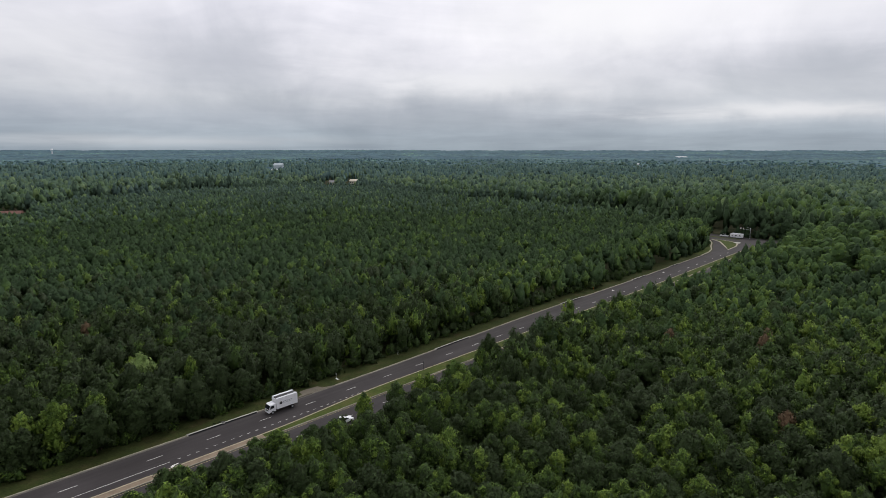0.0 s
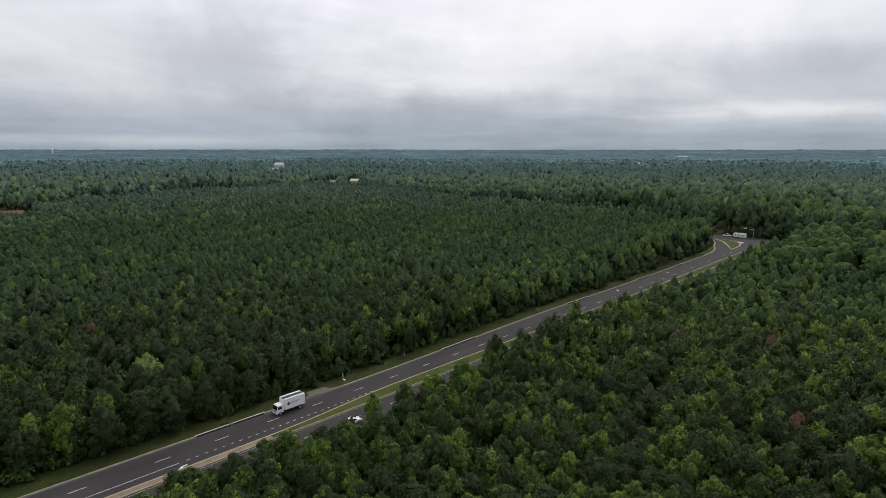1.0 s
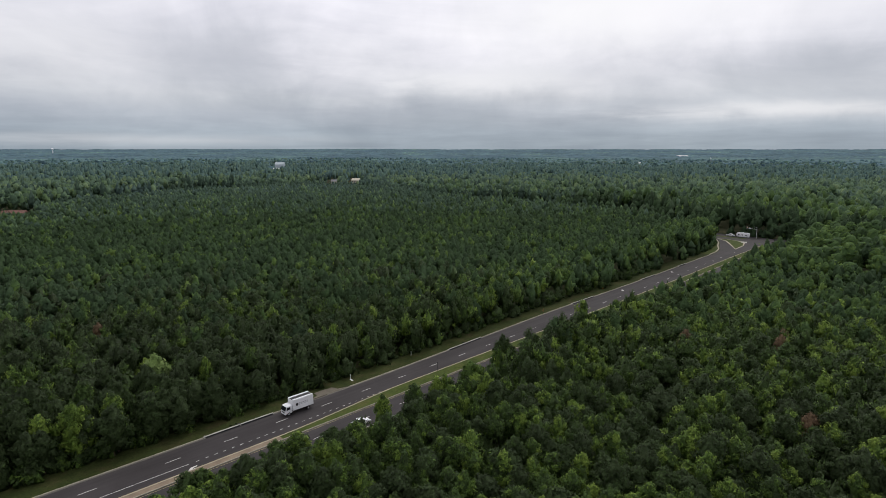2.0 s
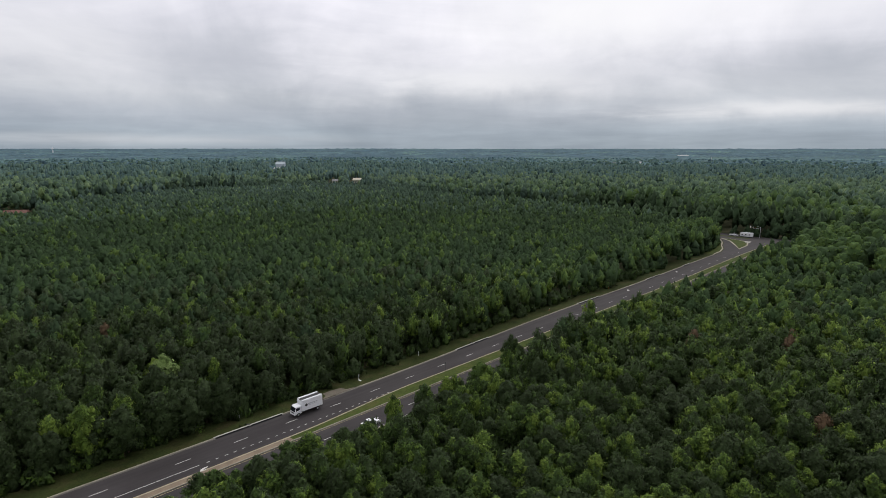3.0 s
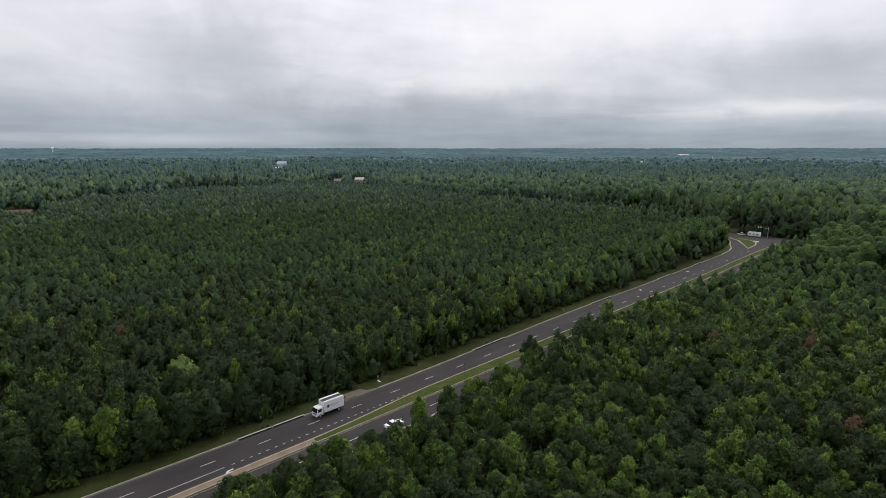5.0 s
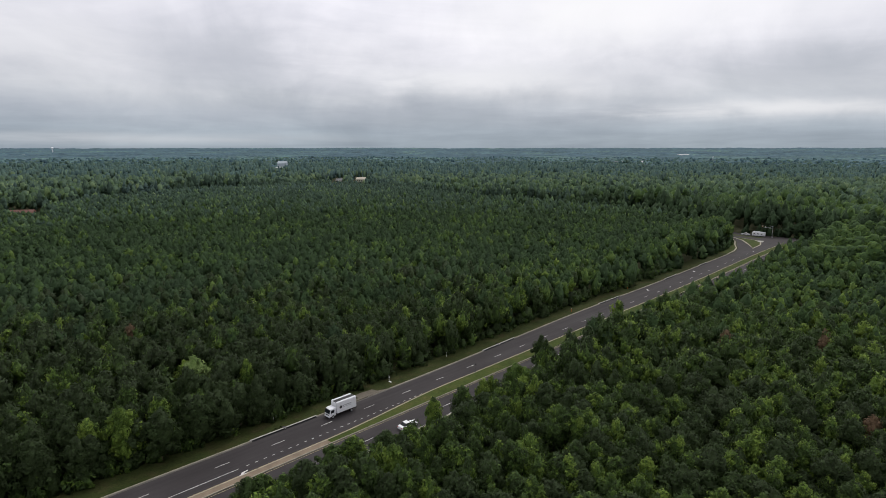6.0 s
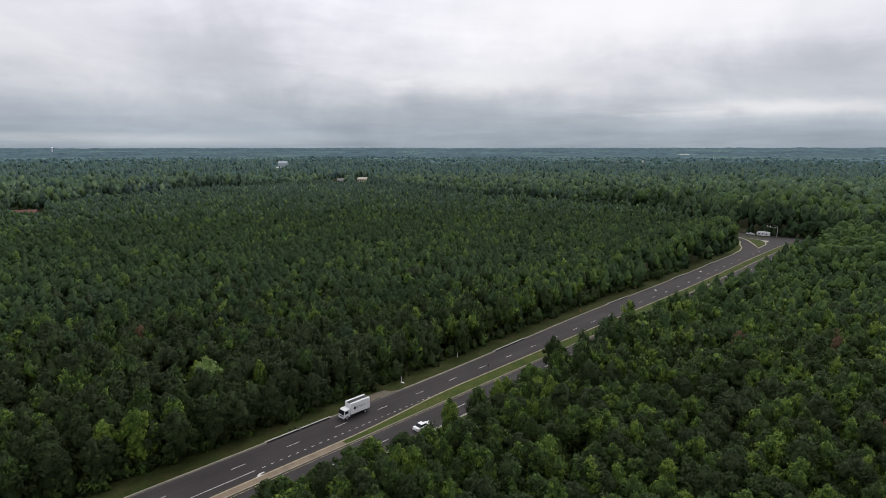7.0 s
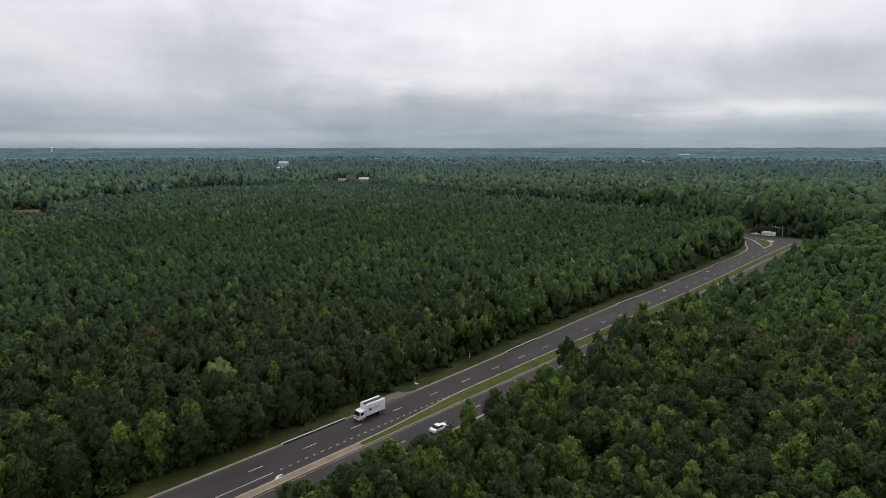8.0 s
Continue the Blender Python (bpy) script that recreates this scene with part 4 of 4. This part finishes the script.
def scatter(rng, x0, x1, y0, y1, gap):
    """A jittered grid."""
    gx, gy = np.meshgrid(np.arange(x0, x1, gap), np.arange(y0, y1, gap * 0.9), indexing="ij")
    gx = gx + (np.arange(gx.shape[1]) % 2)[None] * gap / 2
    p = np.stack([gx.ravel(), gy.ravel()], -1) + rng.uniform(-0.42, 0.42, (gx.size, 2)) * gap
    return p


def in_view(p, y0, y1, slack=9):
    """The wedge of land that the flight looks over."""
    d = np.hypot(p[:, 0] - 11, p[:, 1])
    return (d >= y0) & (d < y1) & (p[:, 0] < 0.775 * p[:, 1] + 22 + slack) & (p[:, 0] > -0.775 * p[:, 1] - slack)


rng = np.random.default_rng(11)
# pines are full and even, broad-leaved trees loose and patchy
KINDS = {"pine": ("pine", 0.09, 0.62), "leafy": ("egg", 0.22, 0.62), "old": ("dome", 0.17, 0.80)}


def crowns(count, heart, clumps, blob, sprays, size, aspect=1.2, old=None, blunt=False):
    """Variants of the pine, the young and the old broad-leaved crown at one fineness."""
    out = {}
    for word, (shape, vary, full) in KINDS.items():
        shape = "oval" if blunt and word == "pine" else "dome" if blunt else shape
        k, b, n, z = old if word == "old" and old else (clumps, blob, sprays, size)
        out[word] = [crown(rng, shape, heart, k, b, n, z, aspect, vary, full) for _ in range(count)]
    return out


LOD0 = crowns(7, (7, 5), 20, (4, 1), 50, 0.080)
LOD0T = crowns(6, (8, 6), 30, (4, 1), 46, 0.072, 1.5)
LOD0B = crowns(8, (7, 4), 12, (4, 1), 17, 0.115)
LOD1 = crowns(12, (6, 4), 7, (4, 1), 3, 0.16, 1.2, old=(26, (4, 1), 5, 0.075), blunt=True)
LOD2 = crowns(12, (5, 3), 3, (4, 1), 1, 0.18, 1.1, old=(9, (4, 1), 1, 0.10), blunt=True)
LOD3 = crowns(10, (5, 2), 0, (4, 1), 0, 0.2, 1.0, blunt=True)


def old_growth(tall):
    """How far the trees are tall, wide-crowned ones, 0 to 1."""
    return smooth((tall - 13.0) / 3.5)


def measures(p, rng, spread=1.0):
    tall, broad = canopy(p[:, 0], p[:, 1])
    old = old_growth(tall)
    leafy = rng.uniform(0, 1, len(p)) < 0.10 + 0.62 * broad + 0.25 * old
    h = tall * (1 + (0.125 + 0.03 * old) * spread * rng.normal(0, 1, len(p))).clip(0.6, 1.4)
    young = np.where(leafy, rng.uniform(3.4, 5.4, len(p)), rng.uniform(4.4, 6.2, len(p)))
    w = young * (1 - old) + np.where(leafy, rng.uniform(6.5, 10.5, len(p)), rng.uniform(5.5, 8.5, len(p))) * old
    t = np.where(leafy, rng.beta(2.0, 2.4, len(p)) * 0.66 + 0.26, rng.beta(2, 3, len(p)) * 0.30 + 0.05)
    for cx, cy, rad, gain in ((104, 172, 46, 0.22), (-85, 110, 34, -0.12), (92, 98, 40, -0.12), (140, 190, 40, -0.08), (45, 122, 24, -0.14), (-45, 128, 40, -0.10), (8, 96, 26, -0.14), (70, 215, 40, 0.12), (-120, 190, 60, -0.08), (-60, 160, 50, -0.05)):
        t = t + gain * np.exp(-((p[:, 0] - cx) ** 2 + (p[:, 1] - cy) ** 2) / rad ** 2)
    # pines at the tall wood's edge, tinted darker in place of its shade
    shade_belt = past_edge(p[:, 0], p[:, 1])
    shade_belt = (shade_belt > -6) & (shade_belt < 24) & (rng.uniform(0, 1, len(p)) < np.where(p[:, 0] > -330, 0.9, 0.6))
    leafy, w, t = leafy & ~shade_belt, np.where(shade_belt, rng.uniform(7, 10, len(p)), w), np.where(shade_belt, rng.uniform(0, 0.16, len(p)), t)
    light = ~shade_belt & (rng.uniform(0, 1, len(p)) < 0.03 * (0.4 + broad))
    t = np.where(light, rng.uniform(0.75, 1.0, len(p)), t)
    return h, w, t.clip(0, 1), leafy, shade_belt


def plant(name, p, lod, mat, label, rng, spread=1.0, widen=1.0):
    h, w, t, leafy, shade_belt = measures(p, rng, spread)
    z = land(np.hypot(p[:, 0], p[:, 1]))
    q = np.c_[p, z]
    # crowns reach the ground along the roads and start high inside the woods
    open_side = np.zeros(len(p), bool)
    for a in range(8):
        dx, dy = 5.5 * math.cos(a * 0.785), 5.5 * math.sin(a * 0.785)
        open_side |= open_land(p[:, 0] + dx, p[:, 1] + dy)
    base = np.where(open_side, np.maximum(0.12, 1 - 1.5 * w / h), np.maximum(0.40, 1 - 1.15 * w / h)) * rng.uniform(0.85, 1.1, len(p))
    base = np.where(shade_belt, rng.uniform(0.28, 0.42, len(p)), base)
    old = leafy & (w > 6.5)
    for sel, kind, word, look_of in ((~leafy, "pine", "conifers", "dark green pines"), (leafy & ~old, "leafy", "broadleaf_trees", "lighter green broad-leaved trees"),
                                     (old, "old", "old_broadleaf_trees", "tall broad-leaved trees with round crowns")):
        if sel.any():
            stand(f"{name}_{word}", q[sel], h[sel], w[sel] * widen, t[sel], lod[kind], mat, f"{label} of {look_of}", rng, base[sel])


def woods(x0, x1, y0, y1, gap, d0, d1):
    p = scatter(rng, x0, x1, y0, y1, gap)
    p = p[in_view(p, d0, d1) & ~open_land(p[:, 0], p[:, 1])]
    # wide-crowned trees stand farther apart
    old = old_growth(canopy(p[:, 0], p[:, 1])[0])
    return p[rng.uniform(0, 1, len(p)) < 1 - old * (1 - min(1.0, (gap / 7.2) ** 2))]


# trees that stand out: x, y, height, crown width, tint, broad-leaved
LANDMARKS = [(-54.0, 135.0, 11.6, 8.2, 1.4, True), (-57.0, 136.0, 10.4, 4.6, 0.9, True), (-40.2, 132.1, 12.0, 3.8, 0.85, True), (4.9, 112.0, 11.0, 4.8, 0.7, True),
             (34.6, 155.6, 9.9, 5.6, 0.2, True), (36.6, 153.6, 7.6, 4.4, 0.3, True), (44.3, 156.9, 9.4, 4.4, 0.2, True)]


def make_room(p):
    """Leaves the trees that stand out free: nothing in their crowns or close before them."""
    keep = np.ones(len(p), bool)
    for x, y, h, w, _, _ in LANDMARKS:
        d = math.hypot(x - 11, y)
        ux, uy = (x - 11) / d, y / d
        before, aside = (x - p[:, 0]) * ux + (y - p[:, 1]) * uy, np.abs((p[:, 0] - x) * uy - (p[:, 1] - y) * ux)
        keep &= (np.hypot(p[:, 0] - x, p[:, 1] - y) > 0.5 * w + 1.6) & ((before < 0) | (before > 9) | (aside > 0.5 * w + 1.0))
    return p[keep]


near = make_room(woods(-170, 240, 20, 190, 4.0, 64, 140))
close = make_room(woods(-200, 240, 20, 230, 4.1, 140, 215))
mid = woods(-400, 420, 60, 490, 4.2, 215, 470)
back = woods(-820, 860, 200, 960, 5.0, 470, 950)
rear = woods(-1250, 1290, 500, 1560, 9.5, 950, 1560)
edge = past_edge(back[:, 0], back[:, 1])
front = (edge > -10) & (edge < 26) & (back[:, 0] > -330)
front_row, back = back[front], back[~front]

# the trees along both sides of the road stand singly
s_near, n_near = road_sn(near[:, 0], near[:, 1])
single = ((s_near > -40) & (s_near < 95) & (n_near > 15) & (n_near < 46)) | ((s_near > -40) & (s_near < 75) & (n_near < -8) & (n_near > -26))


def trunk(rng):
    bm = rod(0.16, 0.05, 0.86, 7)
    for _ in range(4):
        h, a = rng.uniform(0.35, 0.75), rng.uniform(0, 360)
        limb = rod(0.05, 0.015, 0.22, 5, pose(0, 0, h) @ pose(0, 0, 0, 55, 0, a))
        tmp = bpy.data.meshes.new("limb")
        limb.to_mesh(tmp)
        limb.free()
        bm.from_mesh(tmp)
        bpy.data.meshes.remove(tmp)
    return finish(bm, "trunk", BARK)


def single_trees(p, rng, extra=()):
    h, w, t, leafy, _ = measures(p, rng)
    w = w * 1.2
    n = road_sn(p[:, 0], p[:, 1])[1]
    verge = (n > 0) & (n < 27)
    leafy = leafy | (verge & (rng.uniform(0, 1, len(p)) < 0.7))
    h, t = np.where(verge, h * 0.95, h), np.where(verge, np.maximum(t, rng.uniform(0.3, 0.6, len(p))), t)
    trunks = [trunk(rng) for _ in range(4)]
    shades, made = (0.1, 0.22, 0.34, 0.46, 0.6, 0.75, 0.97, 1.4), {}
    rows = [(x, y, hh, ww, tt, lf) for (x, y), hh, ww, tt, lf in zip(p, h, w, t, leafy)] + list(extra)
    for x, y, hh, ww, tt, lf in rows:
        kind = (bool(lf), int(rng.integers(0, 6)))
        shade = min(range(len(shades)), key=lambda k: abs(shades[k] - tt))
        if (kind, shade) not in made:
            v, q, soft, young = LOD0T["leafy" if kind[0] else "pine"][kind[1]]
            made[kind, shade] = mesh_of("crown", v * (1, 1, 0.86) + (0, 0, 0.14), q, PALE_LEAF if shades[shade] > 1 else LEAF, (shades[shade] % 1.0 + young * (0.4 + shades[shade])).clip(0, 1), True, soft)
        base = new("broadleaf_tree" if lf else "pine_tree")
        base.matrix_world = pose(x, y, 0, 0, 0, float(rng.uniform(0, 360)))
        top = new("crown", made[kind, shade])
        stem = new("trunk", trunks[int(rng.integers(0, 4))])
        top.parent = stem.parent = base
        top.scale, stem.scale = (ww, ww, hh), (1.1, 1.1, hh)
        word = ("light green" if shade > 4 else "mid green" if shade > 2 else "dark green")
        tagged(base, f"{word} {'broad-leaved tree' if lf else 'young pine tree'} beside the road", "tree", "trees along the road")


RUSTY = ((86.5, 155.2), (113.6, 156.0), (88.5, 103.0), (-83.0, 160.5), (110.0, 150.2))
single_trees(near[single], rng, LANDMARKS)
for x, y in RUSTY:
    v, q, soft, young = LOD0T["pine"][int(rng.integers(0, 6))]
    dry = new("dry_tree")
    dry.matrix_world = pose(x, y, 0, 0, 0, float(rng.uniform(0, 360)))
    top = new("crown", mesh_of("crown", v * (4.6, 4.6, 9.4) + (0, 0, 2.4), q, RUST, np.full(len(q), 0.5), True, soft))
    stem = new("trunk", trunk(rng))
    top.parent = stem.parent = dry
    stem.scale = (1, 1, 9)
    tagged(dry, "rusty brown dying tree among green ones", "tree", "dying trees")
for name, p, lod in (("near", woods(-170, 240, 20, 190, 4.6, 64, 140), LOD0B), ("close", woods(-200, 240, 20, 230, 4.8, 140, 215), LOD1)):
    s_in, n_in = road_sn(p[:, 0], p[:, 1])
    p = p[(n_in > 24) | (n_in < left_kerb(s_in) - 10)]
    h = canopy(p[:, 0], p[:, 1])[0] * rng.uniform(0.55, 0.82, len(p))
    stand(f"{name}_understorey", np.c_[p, np.zeros(len(p))], h, rng.uniform(3.8, 5.6, len(p)), rng.uniform(0.25, 0.6, len(p)), lod["leafy"], LEAF, "shaded young growth under the taller trees", rng, np.full(len(p), 0.2))
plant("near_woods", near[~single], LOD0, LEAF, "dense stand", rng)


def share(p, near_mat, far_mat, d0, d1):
    """Splits a stand between a clearer and a hazier leaf colour that mingle between the distances d0 and d1."""
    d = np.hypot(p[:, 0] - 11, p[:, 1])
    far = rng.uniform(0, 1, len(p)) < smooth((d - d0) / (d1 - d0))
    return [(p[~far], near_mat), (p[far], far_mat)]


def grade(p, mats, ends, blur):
    """Splits a stand between leaf colours with ever more painted haze by distance, with blurred bounds."""
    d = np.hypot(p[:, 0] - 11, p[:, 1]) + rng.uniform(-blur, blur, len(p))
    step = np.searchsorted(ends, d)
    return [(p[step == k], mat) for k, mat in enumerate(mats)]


tall_woods = lambda p: past_edge(p[:, 0], p[:, 1]) > 0
for p, mat in share(close, LEAF, LEAF_HAZE_STAND, 150, 290):
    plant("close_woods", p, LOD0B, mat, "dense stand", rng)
for p, mat in share(mid[~tall_woods(mid)], LEAF, LEAF_HAZE_STAND, 150, 290) + [(mid[tall_woods(mid)], LEAF_HAZE_STAND)]:
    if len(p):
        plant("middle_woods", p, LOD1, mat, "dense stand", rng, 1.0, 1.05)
for p, mat in share(front_row, LEAF_HAZE_STAND, LEAF_HAZE_HALF, 520, 720):
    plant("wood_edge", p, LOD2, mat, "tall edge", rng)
(edge_part, _), (deep_part, _) = share(back[tall_woods(back)], LEAF_HAZE_STAND, LEAF_HAZE_BACK, 520, 850)
for p, mat in grade(back[~tall_woods(back)], (LEAF_HAZE_STAND, LEAF_HAZE_HALF, LEAF_HAZE_BACK), (540, 790), 120):
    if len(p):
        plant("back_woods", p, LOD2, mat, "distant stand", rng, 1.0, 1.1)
for p, mat in share(edge_part, LEAF_HAZE_STAND, LEAF_HAZE_HALF, 480, 680) + share(deep_part, LEAF_HAZE_HALF, LEAF_HAZE_BACK, 600, 850):
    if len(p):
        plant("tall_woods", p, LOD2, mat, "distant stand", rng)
for p, mat in share(rear, LEAF_HAZE_BACK, LEAF_HAZE_FAR, 700, 1250):
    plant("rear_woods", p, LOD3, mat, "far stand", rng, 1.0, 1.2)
for p, mat in share(woods(-1900, 1940, 800, 2300, 18.0, 1560, 2300), LEAF_HAZE_FAR, LEAF_HAZE_RIM, 1450, 2300):
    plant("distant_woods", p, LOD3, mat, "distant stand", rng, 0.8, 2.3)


def edge_bushes(p, rng, low, high, reach, lod, mat):
    """Low growth along the edges of the woods."""
    touch = np.zeros(len(p), bool)
    for a in range(8):
        touch |= open_land(p[:, 0] + reach * math.cos(a * 0.785), p[:, 1] + reach * math.sin(a * 0.785))
    p = p[touch]
    h = rng.uniform(low, high, len(p))
    # tint cut before the tall woods, where it stands in for shade
    stand("edge_bushes", np.c_[p, land(np.hypot(p[:, 0], p[:, 1]))], h, h * rng.uniform(0.75, 1.2, len(p)), rng.uniform(0.08, 0.45, len(p)) * np.where(past_edge(p[:, 0], p[:, 1]) > -8, 0.2, 1.0), lod["leafy"], mat,
          "low dark green bushes along the edge of the woods", rng, np.full(len(p), -0.1))


edge_bushes(woods(-200, 330, 60, 430, 2.5, 64, 150), rng, 2.0, 5.6, 3.4, LOD0B, LEAF)
edge_bushes(woods(-200, 330, 60, 430, 2.5, 150, 300), rng, 2.0, 6.0, 3.4, LOD1, LEAF)
edge_bushes(woods(-420, 460, 200, 720, 3.4, 300, 720), rng, 2.5, 7.5, 4.2, LOD2, LEAF_HAZE_STAND)


def far_woods(name, a0, a1, da, radii, label, seed, mat):
    """The woods beyond, as one rough roof of crowns."""
    ang = np.radians(np.arange(a0, a1 + da / 2, da))
    r, a = np.meshgrid(radii, ang, indexing="ij")
    g = np.random.default_rng(seed)
    step = np.gradient(radii)[:, None]
    r = r + g.uniform(-0.4, 0.4, r.shape) * step
    a = a + g.uniform(-0.4, 0.4, a.shape) * math.radians(da)
    x, y = 11 + r * np.sin(a), r * np.cos(a)
    tall, broad = canopy(x, y)
    z = land(r) + tall * (0.84 + 0.15 * smooth((r - 1600) / 700) + 0.04 * g.normal(0, 1, r.shape).clip(-2, 2)) + 1.2 * field(x, y, 60, 8)
    z = np.where(clearings(x, y), land(r) + 2, z) + 5.0 * field(x, y, 1300, 31) * smooth((r - 1700) / 1200) * (1 - smooth((r - 3800) / 900))
    v = np.stack([x, y, z], -1).reshape(-1, 3)
    k = len(ang)
    i, j = np.meshgrid(np.arange(len(radii) - 1), np.arange(k - 1), indexing="ij")
    i, j = i.ravel(), j.ravel()
    q = np.c_[i * k + j, i * k + j + 1, (i + 1) * k + j + 1, (i + 1) * k + j]
    # tint falls with distance towards the bluer stops, which paints in haze
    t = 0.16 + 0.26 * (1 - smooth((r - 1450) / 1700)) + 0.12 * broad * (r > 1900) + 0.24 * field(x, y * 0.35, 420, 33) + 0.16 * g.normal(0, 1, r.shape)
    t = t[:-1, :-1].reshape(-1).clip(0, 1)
    tagged(new(name, mesh_of(name, v, q, mat, t, True)), label, "trees", kind="stuff")


far_woods("far_woods", -40, 40, 0.16, np.geomspace(1500, 4930, 115), "endless green woods to the horizon with haze in their colour", 21, LEAF_HAZE_RIM)


def flank(gap, d0, d1):
    """The woods on the sides that the flight doesn't look over."""
    p = scatter(rng, -d1, d1 + 20, -d1, d1, gap)
    d = np.hypot(p[:, 0] - 11, p[:, 1])
    return p[(d >= d0) & (d < d1) & ~in_view(p, 64, 9999, 7) & ~open_land(p[:, 0], p[:, 1])]


plant("flight_woods", flank(4.2, 0, 40), LOD0B, LEAF, "dense stand", rng, 1.0, 1.1)
plant("inner_woods", flank(4.6, 40, 95), LOD1, LEAF, "dense stand", rng, 1.0, 1.1)
plant("flank_woods", flank(5.0, 95, 210), LOD3, LEAF, "dense stand", rng, 1.0, 1.3)
plant("outer_woods", flank(11, 210, 480), LOD3, LEAF_HAZE_STAND, "dense stand", rng, 1.0, 2.6)
far_woods("woods_behind", 42, 318, 1.0, np.geomspace(470, 4930, 90), "dense green woods all round", 22, LEAF_HAZE_FAR)
